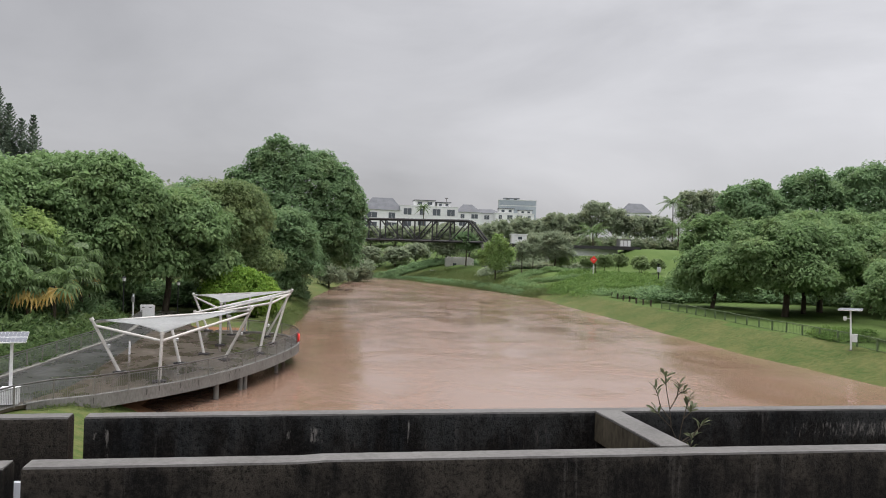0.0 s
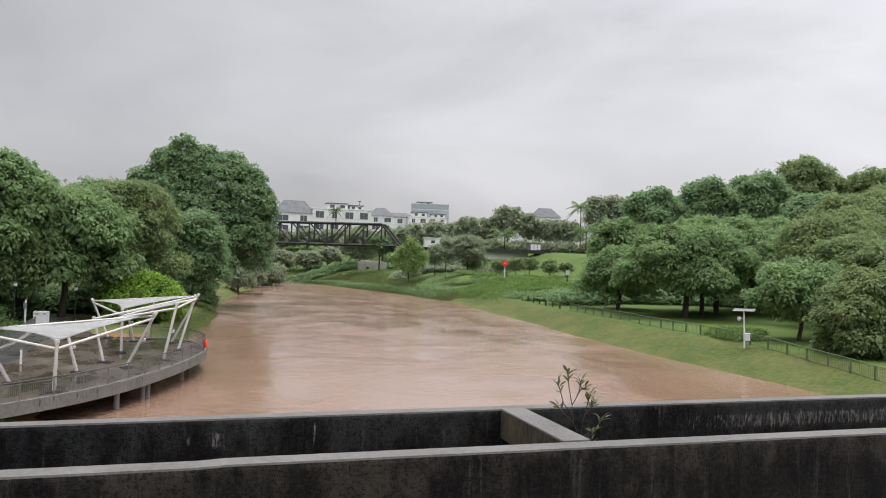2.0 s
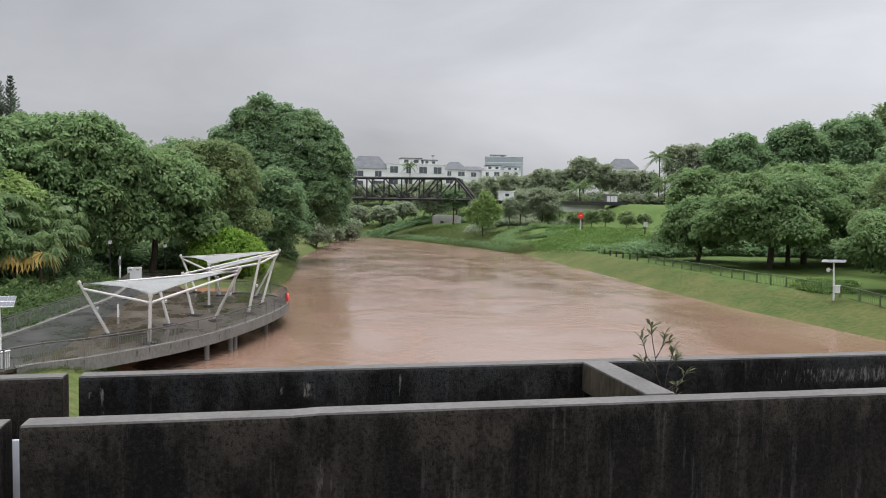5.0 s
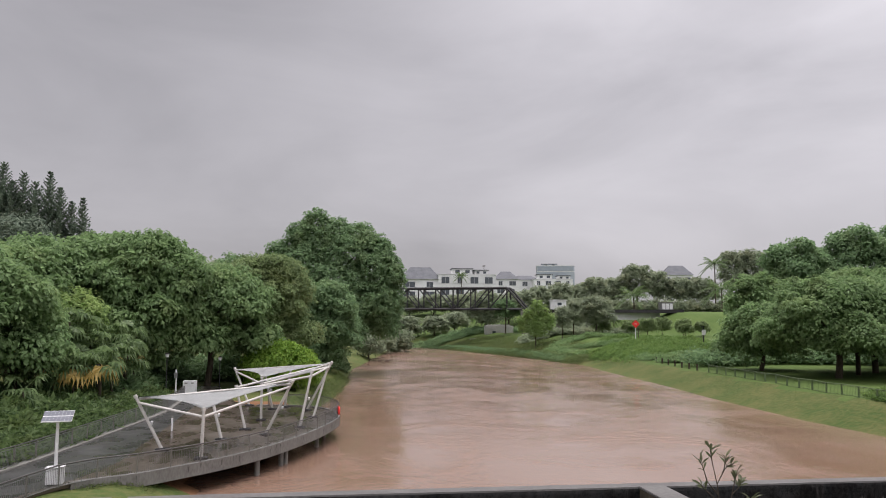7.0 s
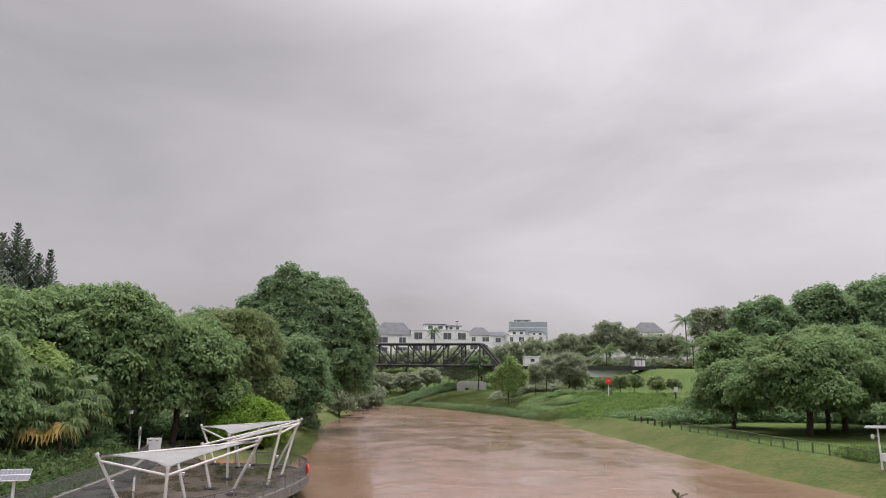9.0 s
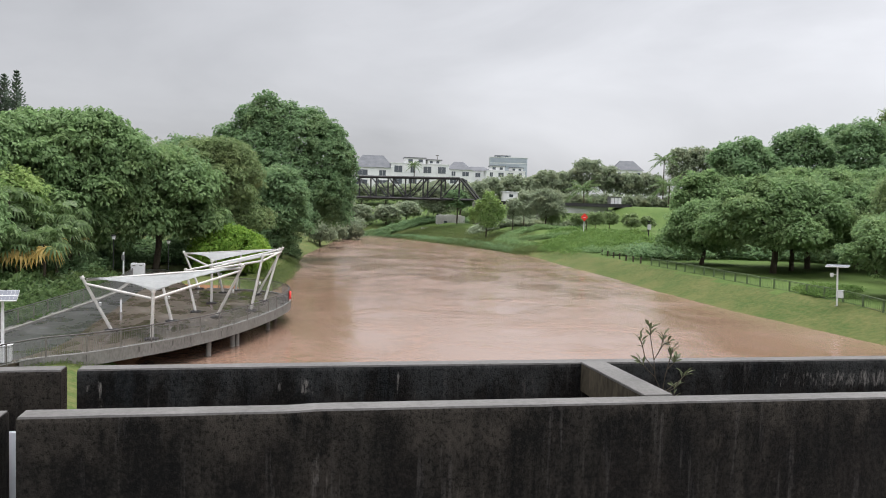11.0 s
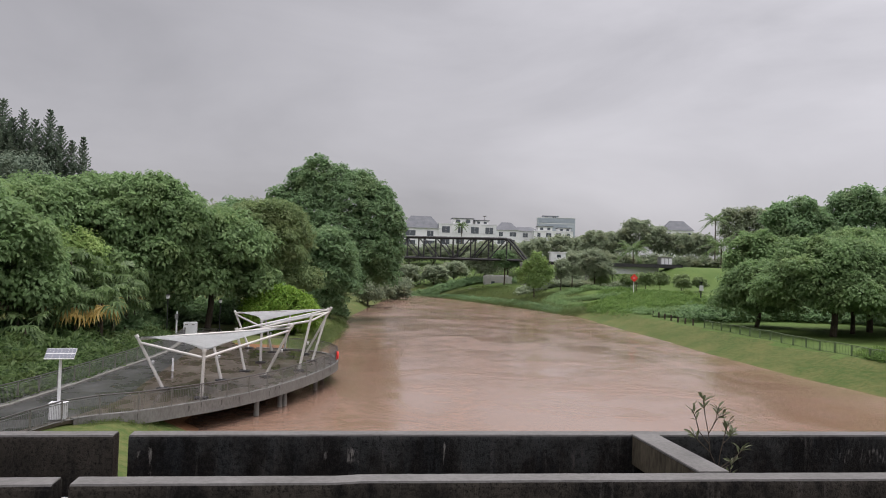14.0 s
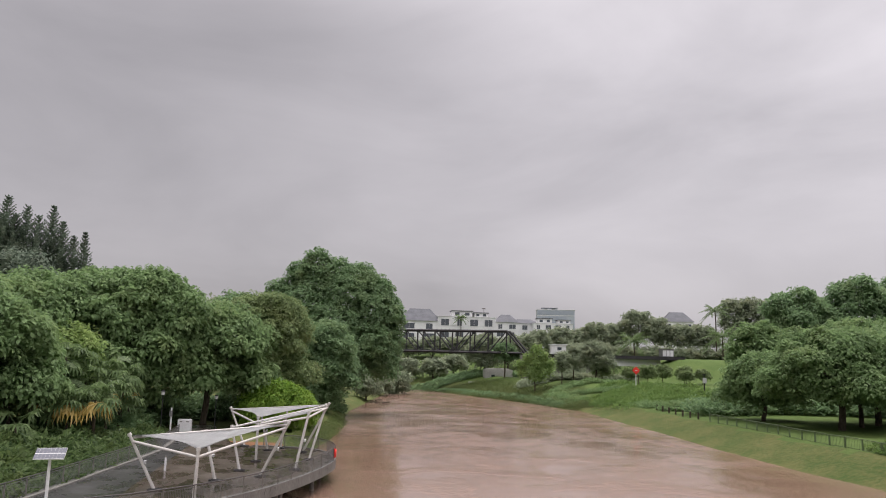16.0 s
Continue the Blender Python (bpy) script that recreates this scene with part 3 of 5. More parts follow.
part("path_surface", bm, M_PATH, platform, "wet grey asphalt path")
# fascia beam along the curved edge
bm = bmesh.new()
prev = None
for i, p in enumerate(edge_line[10:]):
    q = edge_line[10:][min(i + 1, len(edge_line) - 11)] - edge_line[10:][max(i - 1, 0)]
    nrm = Vector((q.y, -q.x, 0)).normalized()
    c = p + Vector((8, -58, 0))
    ring = [bm.verts.new(c + nrm * a + Vector((0, 0, z))) for a, z in ((0.10, 0.10), (0.10, -0.62), (-0.18, -0.62), (-0.18, 0.10))]
    if prev:
        for k in range(4):
            bm.faces.new((prev[k], prev[(k + 1) % 4], ring[(k + 1) % 4], ring[k]))
    prev = ring
part("fascia", bm, M_CONC, platform, "weathered concrete edge beam")
# dark drips below the deck's edge
bm = bmesh.new()
rng = random.Random(3)
for k in range(44):
    i = rng.randint(12, len(edge_line) - 4)
    p, q = edge_line[i], edge_line[i + 1]
    c = p.lerp(q, rng.random()) + Vector((8, -58, 0))
    d = (q - p).normalized()
    o = Vector((d.y, -d.x, 0)) * 0.104
    w, t0 = rng.uniform(0.012, 0.07), rng.uniform(-0.12, 0.08)
    t1 = max(-0.6, t0 - rng.uniform(0.12, 0.5))
    vs = [bm.verts.new(c + o + d * a + Vector((0, 0, z))) for a, z in ((-w, t0), (w, t0), (w * 0.4, t1), (-w * 0.4, t1))]
    bm.faces.new(vs)
part("drip_stains", bm, M_DRIP, platform, "dark water stains down the edge beam")
for x, y, r in ((-10.0, 48.0, 0.0), (-4.3, 50.4, 0.17), (-3.0, 53.5, 0.17), (-2.7, 53.9, 0.15), (-0.7, 60.5, 0.17), (-0.2, 66.5, 0.17), (-3.2, 71.5, 0.17)):
    if r:
        tube_part("column", platform, M_CONC, (x + 8, y - 58, -3.0), (x + 8, y - 58, -0.15), r, r, 16)
    else:
        box_part("abutment", platform, M_CONC, (x + 8 - 1.5, y - 58 + 2.4, -1.2), (2.4, 5.0, 2.0), 40)
box_part("back_wall", platform, M_CONC, (-1.0, 2.0, -1.2), (0.5, 26, 2.0), -8)


def railing(name, line, step, z, height, posts, bars, top_mat, label, bar_gap=0.13, group="", two_rails=True, post_w=0.07):
    """Posts with a handrail and upright bars, following a line."""
    pts = even_points(line, step)
    o = pts[0]
    th = base_at(name, o.x, o.y, z(o), label, "railing", group)
    loc = lambda p, h: Vector((p.x - o.x, p.y - o.y, z(p) - z(o) + h))  # noqa: E731
    for p in pts:
        bm = bmesh.new()
        add_box(bm, Matrix.Translation(loc(p, height / 2)), post_w, post_w, height)
        part("post", bm, posts, th)
    bm = bmesh.new()
    prev = None
    for i, p in enumerate(pts):
        d = loc(pts[min(i + 1, len(pts) - 1)], 0) - loc(pts[max(i - 1, 0)], 0)
        s1 = Vector((d.y, -d.x, 0)).normalized()
        ring = [bm.verts.new(loc(p, height) + s1 * (0.04 * math.cos(k * math.tau / 8)) + Vector((0, 0, 0.04 * math.sin(k * math.tau / 8)))) for k in range(8)]
        if prev:
            for k in range(8):
                bm.faces.new((prev[k], prev[(k + 1) % 8], ring[(k + 1) % 8], ring[k]))
        else:
            bm.faces.new(ring)
        prev = ring
    bm.faces.new(prev[::-1])
    part("handrail", bm, top_mat, th)
    for a, b in zip(pts, pts[1:]):
        bm = bmesh.new()
        if two_rails:
            add_tube(bm, loc(a, 0.1), loc(b, 0.1), 0.02, None, 6)
            add_tube(bm, loc(a, height - 0.12), loc(b, height - 0.12), 0.02, None, 6)
        n = max(2, int((b - a).length / bar_gap))
        for k in range(1, n):
            p = a.lerp(b, k / n)
            add_box(bm, Matrix.Translation(loc(p, height / 2)), 0.016, 0.016, height - 0.2)
        part("infill", bm, bars, th)
    return th


deck_z = lambda p: DZ if p.y > 41.5 else DZ - 0.05 * (41.5 - p.y)  # noqa: E731
railing("deck_railing", edge_line, 2.0, deck_z, 1.1, M_RAIL, M_MESH, M_RAILTOP, "grey steel railing along the curved deck edge", 0.11)
path_line = smooth_line([(-20.8, 31), (-19.2, 37), (-17.3, 45), (-16.2, 52.3), (-15.2, 61), (-14.5, 67.3), (-14.3, 72), (-14.9, 84)], 6)
railing("path_railing", path_line, 2.2, lambda p: DZ + 0.05, 1.1, M_RAIL, M_MESH, M_RAILTOP, "grey steel railing beside the planted bank", 0.11)
kerb = base_at("kerb", -17.0, 45, DZ, "pale concrete kerb along the wet path", "kerb", kind="structure")
bm = bmesh.new()
prev = None
for i, p in enumerate(path_line):
    c = Vector((p.x + 17.0 + 0.25, p.y - 45, 0))
    ring = [bm.verts.new(c + Vector((a, 0, z))) for a, z in ((-0.35, -0.4), (-0.35, 0.105), (0.12, 0.105), (0.14, -0.4))]
    if prev:
        for k in range(4):
            bm.faces.new((prev[k], prev[(k + 1) % 4], ring[(k + 1) % 4], ring[k]))
    prev = ring
part("kerb_stone", bm, M_CONC, kerb)

# ---- tensile canopies ----
def canopy(name, corners, sag, masts, ties, label):
    o = Vector((corners[1][0], corners[1][1], DZ))
    th = base_at(name, *o, label, "canopy", "canopies on the deck")
    A, B, C = [Vector(c) - o for c in corners]
    n = 14
    grid, bm = {}, bmesh.new()
    mid = (A + B + C) / 3
    for i in range(n + 1):
        for j in range(n + 1 - i):
            u, v = i / n, j / n
            w = 1 - u - v
            p = A * u + B * v + C * w
            pull = 4 * (u * v + v * w + u * w) - 9 * u * v * w * 1.3
            p = p + (mid - p) * 0.30 * max(pull, 0) * (1 - min(u, v, w) * 3) + Vector((0, 0, -sag * 27 * u * v * w - sag * 0.5 * pull))
            grid[i, j] = bm.verts.new(p)
    for i in range(n):
        for j in range(n - i):
            bm.faces.new((grid[i, j], grid[i + 1, j], grid[i, j + 1]))
            if i + j < n - 1:
                bm.faces.new((grid[i + 1, j], grid[i + 1, j + 1], grid[i, j + 1]))
    bmesh.ops.solidify(bm, geom=bm.faces[:], thickness=0.03)
    ob = part("membrane", bm, M_FABRIC, th, "white stretched fabric roof")
    for p in ob.data.polygons:
        p.use_smooth = True
    for a, b, r in masts:
        a, b = Vector(a) - o, Vector(b) - o
        mast = tube_part("mast", th, M_MAST, a, b, r, r * 0.85, 14, "cream painted steel mast")
        bm = bmesh.new()
        add_tube(bm, (a.x, a.y, a.z), (a.x, a.y, a.z + 0.09), 0.42, 0.42, 20)
        add_tube(bm, (a.x, a.y, a.z + 0.09), (a.x, a.y, a.z + 0.13), 0.26, 0.24, 20)
        part("base_plate", bm, M_STEEL, mast)
        d = (b - a).normalized()
        bm = bmesh.new()
        add_tube(bm, b - d * 0.05, b + d * 0.14, r * 1.25, r * 1.1, 14)
        part("mast_cap", bm, M_MAST, mast)
        if r > 0.106 and abs(b.x - a.x) > 0.6:
            at = a.lerp(b, 0.52) + Vector((0.22, -0.05, -0.02))
            bm = bmesh.new()
            add_box(bm, pose(*at, 25, 0, 20), 0.15, 0.12, 0.22, 0.015)
            add_tube(bm, at - Vector((0.12, 0, 0.10)), a.lerp(b, 0.50), 0.025, None, 6)
            part("floodlight", bm, M_WHITE, mast, "small white floodlight on the mast")
    for a, b in ties:
        tube_part("frame_tube", th, M_MAST, Vector(a) - o, Vector(b) - o, 0.085, None, 12)
    return th


A1, B1, C1, K1 = (-11.9, 50.5, 4.33), (-7.23, 47.3, 3.84), (-2.5, 56.0, 4.73), (-8.0, 55.0, 4.15)
canopy("shade_canopy", (A1, B1, C1), 0.10,
       [((-10.2, 50.6, DZ), A1, 0.11), ((-7.3, 47.3, DZ), B1, 0.11), ((-4.3, 56.2, DZ), C1, 0.11), ((-7.1, 54.3, DZ), K1, 0.11)],
       [((-11.6, 50.4, 3.95), (-7.3, 47.3, 3.45)), ((-7.2, 47.35, 3.45), (-2.7, 55.9, 4.4)), ((-11.7, 50.6, 4.2), (-2.6, 56.0, 4.6))],
       "white triangular fabric canopy on leaning cream masts")
G2, H2, D2 = (-6.75, 59.0, 4.15), (-1.2, 60.0, 5.15), (0.1, 66.8, 5.36)
canopy("shade_canopy", (G2, H2, D2), 0.06,
       [((-6.0, 58.9, DZ), G2, 0.105), ((-2.0, 59.5, DZ), H2, 0.11), ((-1.1, 65.3, DZ), D2, 0.105)],
       [((-6.6, 59.0, 3.9), (-1.2, 60.0, 4.85)), ((-1.2, 60.0, 4.85), (0.1, 66.8, 5.1)), ((-6.7, 59.2, 4.1), (0.0, 66.8, 5.3))],
       "white triangular fabric canopy on leaning cream masts")
E3, F3, D3 = (-8.9, 76.0, 4.37), (-5.3, 64.0, 4.45), (0.35, 69.5, 5.30)
canopy("shade_canopy", (E3, F3, D3), 0.10,
       [((-7.3, 74.6, DZ), E3, 0.105), ((-5.3, 64.1, DZ), F3, 0.11), ((-1.8, 70.3, DZ), D3, 0.105), ((-4.9, 71.4, DZ), (-5.7, 71.3, 4.35), 0.11), ((-3.9, 73.0, DZ), (-3.4, 72.9, 4.6), 0.11)],
       [((-8.7, 75.8, 4.1), (-5.35, 64.1, 3.95)), ((-5.2, 64.1, 3.95), (0.25, 69.4, 5.0)), ((-8.8, 76.0, 4.25), (0.3, 69.5, 5.2))],
       "white triangular fabric canopy on leaning cream masts")

# red lifebuoy in its holder on the railing
buoy = base_at("lifebuoy", 1.05, 64.0, DZ + 0.25, "red lifebuoy hung outside the deck railing", "lifebuoy")
bm = bmesh.new()
R, r = 0.28, 0.07
ring = [[bm.verts.new((r * math.sin(b), (R + r * math.cos(b)) * math.cos(a), 0.45 + (R + r * math.cos(b)) * math.sin(a))) for b in [k * math.tau / 8 for k in range(8)]] for a in [i * math.tau / 24 for i in range(24)]]
for i in range(24):
    for k in range(8):
        bm.faces.new((ring[i][k], ring[(i + 1) % 24][k], ring[(i + 1) % 24][(k + 1) % 8], ring[i][(k + 1) % 8]))
part("float_ring", bm, M_RED, buoy)
box_part("backboard", buoy, M_RED, (-0.10, 0, 0.45), (0.04, 0.62, 0.75), 0, 0.01)
box_part("bracket", buoy, M_RAIL, (-0.13, 0, 0.35), (0.05, 0.08, 0.9))


# ---- solar posts ----
def solar_post(name, x, y, z, h, pw, pd, tilt, rz, label, box_at, box_size, box_h, box_mat, extras, lean=0.0):
    th = base_at(name, x, y, z, label, "solar lamp")
    th.rotation_euler = (0, radians(lean), radians(rz))
    tube_part("pole", th, M_WHITE, (0, 0, 0), (0, 0, h), 0.085, 0.07, 14)
    box_part("foot_plate", th, M_RAIL, (0, 0, 0.02), (0.4, 0.4, 0.04), 0, 0.01)
    m = pose(0, 0, h + 0.03, tilt, 0, 0)
    bm = bmesh.new()
    add_box(bm, m, pw, pd, 0.05)
    pan = part("panel", bm, M_WHITE, th, "white framed solar panel")
    nx_, ny_ = 8, 2
    for i in range(nx_):
        for j in range(ny_):
            bm = bmesh.new()
            add_box(bm, m @ pose(-pw / 2 + pw * (i + 0.5) / nx_, -pd / 2 + pd * (j + 0.5) / ny_, 0.029), pw / nx_ - 0.007, pd / ny_ - 0.06, 0.006)
            part("cell", bm, M_PANEL, pan)
    bm = bmesh.new()
    add_tube(bm, (0, 0, h - 0.25), m @ Vector((0, pd * 0.3, -0.03)), 0.03)
    add_tube(bm, (0, 0, h - 0.25), m @ Vector((0, -pd * 0.3, -0.03)), 0.03)
    part("bracket", bm, M_WHITE, th)
    bx = box_part("cabinet", th, box_mat, (box_at[0], box_at[1], box_h + box_size[2] / 2), box_size, 0, 0.02)
    box_part("lid", bx, M_WHITE, (box_at[0], box_at[1], box_h + box_size[2] + 0.03), (box_size[0] + 0.08, box_size[1] + 0.08, 0.07), 0, 0.02)
    if extras:
        arm = tube_part("camera_arm", th, M_WHITE, (0, 0, h * 0.78), (-0.45, 0, h * 0.80), 0.03)
        bm = bmesh.new()
        bmesh.ops.create_uvsphere(bm, u_segments=14, v_segments=8, radius=0.15, matrix=pose(-0.45, 0, h * 0.76))
        add_tube(bm, (-0.45, 0, h * 0.76), (-0.45, 0, h * 0.83), 0.16, 0.13, 14)
        part("camera_dome", bm, M_WHITE, arm)
    return th


solar_post("solar_post", -13.3, 41.0, DZ - 0.03, 3.35, 1.38, 0.95, 27, 8, "white solar panel post with a cabinet beside the path", (0.0, 0.0), (0.78, 0.5, 0.78), 0.08, M_WHITE, False)
solar_post("solar_post", 49.3, 58.1, ground_height(49.3, 58.1) - 0.05, 3.6, 1.9, 0.8, 12, -50, "white solar panel post with a small camera on the lawn", (0.30, 0.0), (0.40, 0.32, 0.62), 0.75, M_WHITE, True, -2.0)


# ---- lamp posts, signs and cabinets ----
def lamp_post(x, y, z, h, label):
    th = base_at("lamp_post", x, y, z, label, "lamp post", "park lamps")
    tube_part("pole", th, M_BLACK, (0, 0, 0), (0, 0, h), 0.06, 0.05, 10)
    lan = tube_part("lantern", th, M_WHITE, (0, 0, h), (0, 0, h + 0.35), 0.16, 0.22, 12)
    bm = bmesh.new()
    add_tube(bm, (0, 0, h + 0.35), (0, 0, h + 0.48), 0.3, 0.08, 12)
    part("cap", bm, M_BLACK, lan)


lamp_post(-17.0, 84.5, DZ, 4.1, "slim park lamp with a pale lantern")
lamp_post(-12.4, 91.0, DZ, 3.4, "slim dark park lamp beside the path")
lamp_post(-20.7, 73.0, DZ, 3.6, "slim dark park lamp among palms")
g = ground_height(79, 150)
ys_ = base_at("notice_post", 79, 150, g, "dark post with a small pale notice board", "sign")
tube_part("post", ys_, M_BLACK, (0, 0, 0), (0, 0, 4.2), 0.14, 0.14, 8)
box_part("board", ys_, M_WHITE, (0, -0.17, 3.1), (0.9, 0.06, 1.1), 0, 0.02)
box_part("cap", ys_, M_BLACK, (0, 0, 4.3), (0.7, 0.5, 0.25), 0, 0.05)
g = ground_height(70, 165)
rs = base_at("warning_sign", 70.2, 165, g, "red diamond warning sign on pale posts", "sign")
tube_part("post", rs, M_WHITE, (0, 0, 0), (0, 0, 3.6), 0.10, 0.10, 8)
tube_part("post", rs, M_BARK, (0.7, 0.2, 0), (0.7, 0.2, 3.2), 0.10, 0.10, 8)
bm = bmesh.new()
add_box(bm, pose(0, -0.16, 4.1, 0, 45, 0), 1.35, 0.05, 1.35, 0.02)
bo = part("board", bm, M_RED, rs)
box_part("bar", bo, M_WHITE, (0, -0.20, 4.1), (0.6, 0.02, 0.14))
wp = base_at("monitor_post", -16.2, 85.5, DZ, "white pole with a grey instrument and cabinet", "instrument post")
tube_part("pole", wp, M_WHITE, (0, 0, 0), (0, 0, 2.7), 0.10, 0.09, 12)
box_part("instrument", wp, M_MESH, (0, -0.15, 2.1), (0.3, 0.2, 0.6), 0, 0.02)
cb = base_at("cabinet", -14.9, 86.5, DZ, "white outdoor electrical cabinet beside the path", "cabinet")
box_part("body", cb, M_WHITE, (0, 0, 0.75), (1.4, 0.7, 1.4), 0, 0.03)
box_part("plinth", cb, M_CONC, (0, 0, 0.03), (1.5, 0.8, 0.1))
for dx in (-0.35, 0.35):
    d = box_part("door", cb, M_WHITE, (dx, -0.36, 0.78), (0.62, 0.03, 1.2), 0, 0.01)
    box_part("vent", d, M_RAIL, (dx, -0.38, 1.2), (0.3, 0.02, 0.105))

bo = base_at("bollard_light", -11.25, 58.8, DZ, "short pale bollard light beside the path", "bollard light")
tube_part("post", bo, M_WHITE, (0, 0, 0), (0, 0, 0.95), 0.075, 0.075, 12)
tube_part("cap", bo, M_RAIL, (0, 0, 0.95), (0, 0, 1.05), 0.09, 0.07, 12)

# the deck and all that stands on it, brought to its true height over the water
EYE, K = Vector((0.04, 0.43, 9.31)), 0.934
for ob in list(scene.objects):
    if ob.parent is None and (ob.name.startswith(("river_deck", "deck_railing", "path_railing", "kerb", "shade_canopy", "lifebuoy", "monitor_post", "cabinet", "lamp_post", "bollard_light")) or (ob.name == "solar_post")):
        ob.location = EYE + (ob.location - EYE) * K
        ob.scale = (K, K, K)

# ---- the fence on the far bank ----
fence_line = smooth_line([(46.0, 30.0), (47.4, 38.3), (48.3, 44.0), (49.0, 48.5), (49.9, 56.0), (50.3, 62.0), (50.6, 68.8), (51.3, 77.0), (52.3, 87.0), (53.2, 101.0)], 6)
railing("park_fence", fence_line, 2.6, lambda p: ground_height(p.x, p.y) - 0.05, 1.1, M_GREENRAIL, M_GREENRAIL, M_GREENRAIL, "low green steel fence along the grass bank", 0.22, post_w=0.12)
bl = even_points(smooth_line([(53.6, 104.0), (54.8, 114), (56.4, 126)], 6), 3.2)
for p in bl:
    b = base_at("bollard", p.x, p.y, ground_height(p.x, p.y) - 0.05, "dark timber post at the edge of the lawn", "post", "posts along the lawn")
    box_part("shaft", b, M_BARK, (0, 0, 0.5), (0.22, 0.22, 1.0), 0, 0.03)

# ---- the railway truss bridge ----
truss = base_at("truss_bridge", 38.5, 232.0, 12.1, "dark steel railway truss bridge across the river", "bridge")
TA = math.atan2(-0.447, 0.894)
ax, ay = Vector((math.cos(TA), math.sin(TA), 0)), Vector((-math.sin(TA), math.cos(TA), 0))
PANEL, TH, HALF = 5.77, 6.9, 4
for side in (0.0, 5.2):
    off = ay * side
    at = lambda k, h: ax * (k * PANEL) + off + Vector((0, 0, h))  # noqa: E731
    bm = bmesh.new()
    add_tube(bm, at(-HALF, 0.3), at(HALF, 0.3), 0.34, None, 4)
    part("bottom_chord", bm, M_STEEL, truss)
    bm = bmesh.new()
    add_tube(bm, at(-HALF + 1, TH), at(HALF - 1, TH), 0.32, None, 4)
    part("top_chord", bm, M_STEEL, truss)
    for s in (-1, 1):
        tube_part("end_post", truss, M_STEEL, at(s * HALF, 0.3), at(s * (HALF - 1), TH), 0.32, None, 4)
    for k in range(-HALF + 1, HALF):
        tube_part("vertical", truss, M_STEEL, at(k, 0.3), at(k, TH), 0.24, None, 4)
    for k in range(1, HALF):
        for s in (-1, 1):
            tube_part("diagonal", truss, M_STEEL, at(s * k, TH), at(s * (k - 1), 0.3), 0.20, None, 4)
for k in range(-HALF, HALF + 1):
    a = ax * (k * PANEL)
    tube_part("cross_girder", truss, M_STEEL, a + Vector((0, 0, 0.2)), a + ay * 5.2 + Vector((0, 0, 0.2)), 0.35, None, 4)
    if abs(k) < HALF:
        tube_part("top_strut", truss, M_STEEL, a + Vector((0, 0, TH)), a + ay * 5.2 + Vector((0, 0, TH)), 0.15, None, 4)
        if k < HALF - 1:
            b = ax * ((k + 1) * PANEL)
            tube_part("top_brace", truss, M_STEEL, a + Vector((0, 0, TH)), b + ay * 5.2 + Vector((0, 0, TH)), 0.10, None, 4)
bm = bmesh.new()
add_box(bm, Matrix.Translation(ay * 2.6 + Vector((0, 0, 0.55))) @ Matrix.Rotation(TA, 4, "Z"), 2 * HALF * PANEL, 5.0, 0.35)
part("track_deck", bm, M_STEEL, truss)
for s in (-1, 1):
    c = ax * (s * HALF * PANEL * 0.985) + ay * 2.6
    box_part("pier", truss, M_CONC, (c.x, c.y, -5.2), (2.0, 6.5, 10.2), math.degrees(TA), 0.05)
gl = base_at("approach_girder", 60.0, 221.5, 11.4, "dark steel approach girder on a pale wall", "bridge")
bm = bmesh.new()
add_box(bm, Matrix.Translation(ax * 22 + ay * 2.6 + Vector((0, 0, 0.45))) @ Matrix.Rotation(TA + 0.12, 4, "Z"), 46, 5.0, 1.0)
part("girder", bm, M_STEEL, gl)
bm = bmesh.new()
add_box(bm, pose(29, -10.5, -1.0, 0, 0, -8), 16, 0.6, 2.2)
part("retaining_wall", bm, M_WALL, gl, "pale concrete retaining wall")
for k in (0.15, 9, 18):
    c = ax * k + ay * 2.6
    box_part("pier", gl, M_CONC, (c.x, c.y, -4.0), (1.2, 4, 8.2), math.degrees(TA))
hut = base_at("signal_hut", 66.5, 212, 12.2, "small white railed hut on the girder", "hut")
box_part("wall", hut, M_WALL, (0.4, 1.6, 1.4), (4.4, 3.0, 2.6), -8, 0.03)
box_part("roof", hut, M_WALL, (0.4, 1.6, 2.8), (5.0, 3.6, 0.25), -8, 0.03)
box_part("window", hut, M_GLASS, (0.4, 0.08, 1.6), (1.2, 0.08, 1.0), -8)
for k in range(6):
    box_part("rail_post", hut, M_WHITE, (-1.6 + k * 0.85, -0.6 - k * 0.1, 0.6), (0.12, 0.12, 1.2))
box_part("rail", hut, M_WHITE, (0.5, -0.85, 1.2), (5.0, 0.12, 0.14), -8)
sb = base_at("relay_cabin", 98.0, 208, 11.9, "grey metal relay cabin on the embankment", "cabin")
box_part("body", sb, M_MESH, (0, 0, 1.25), (3.6, 2.4, 2.5), -5, 0.05)
box_part("roof", sb, M_RAIL, (0, 0, 2.6), (3.9, 2.7, 0.2), -5, 0.03)
for k in range(3):
    box_part("panel", sb, M_WHITE, (-1.1 + k * 1.1, -1.22 + 0.1 * (1 - k), 1.4), (0.9, 0.05, 1.7), -5)
ab = base_at("pump_house", 54.5, 238, 2.6, "pale concrete pump house below the railway bridge", "building")
box_part("wall", ab, M_PALE, (0, 0, 2.2), (9.0, 5, 4.8), -6, 0.05)
box_part("parapet", ab, M_PALE, (-0.2, -0.1, 4.6), (7.6, 4.4, 0.7), -6, 0.25)
box_part("terrace", ab, M_PALE, (-3, -3.4, 0.2), (14, 2, 0.9), -4, 0.05)
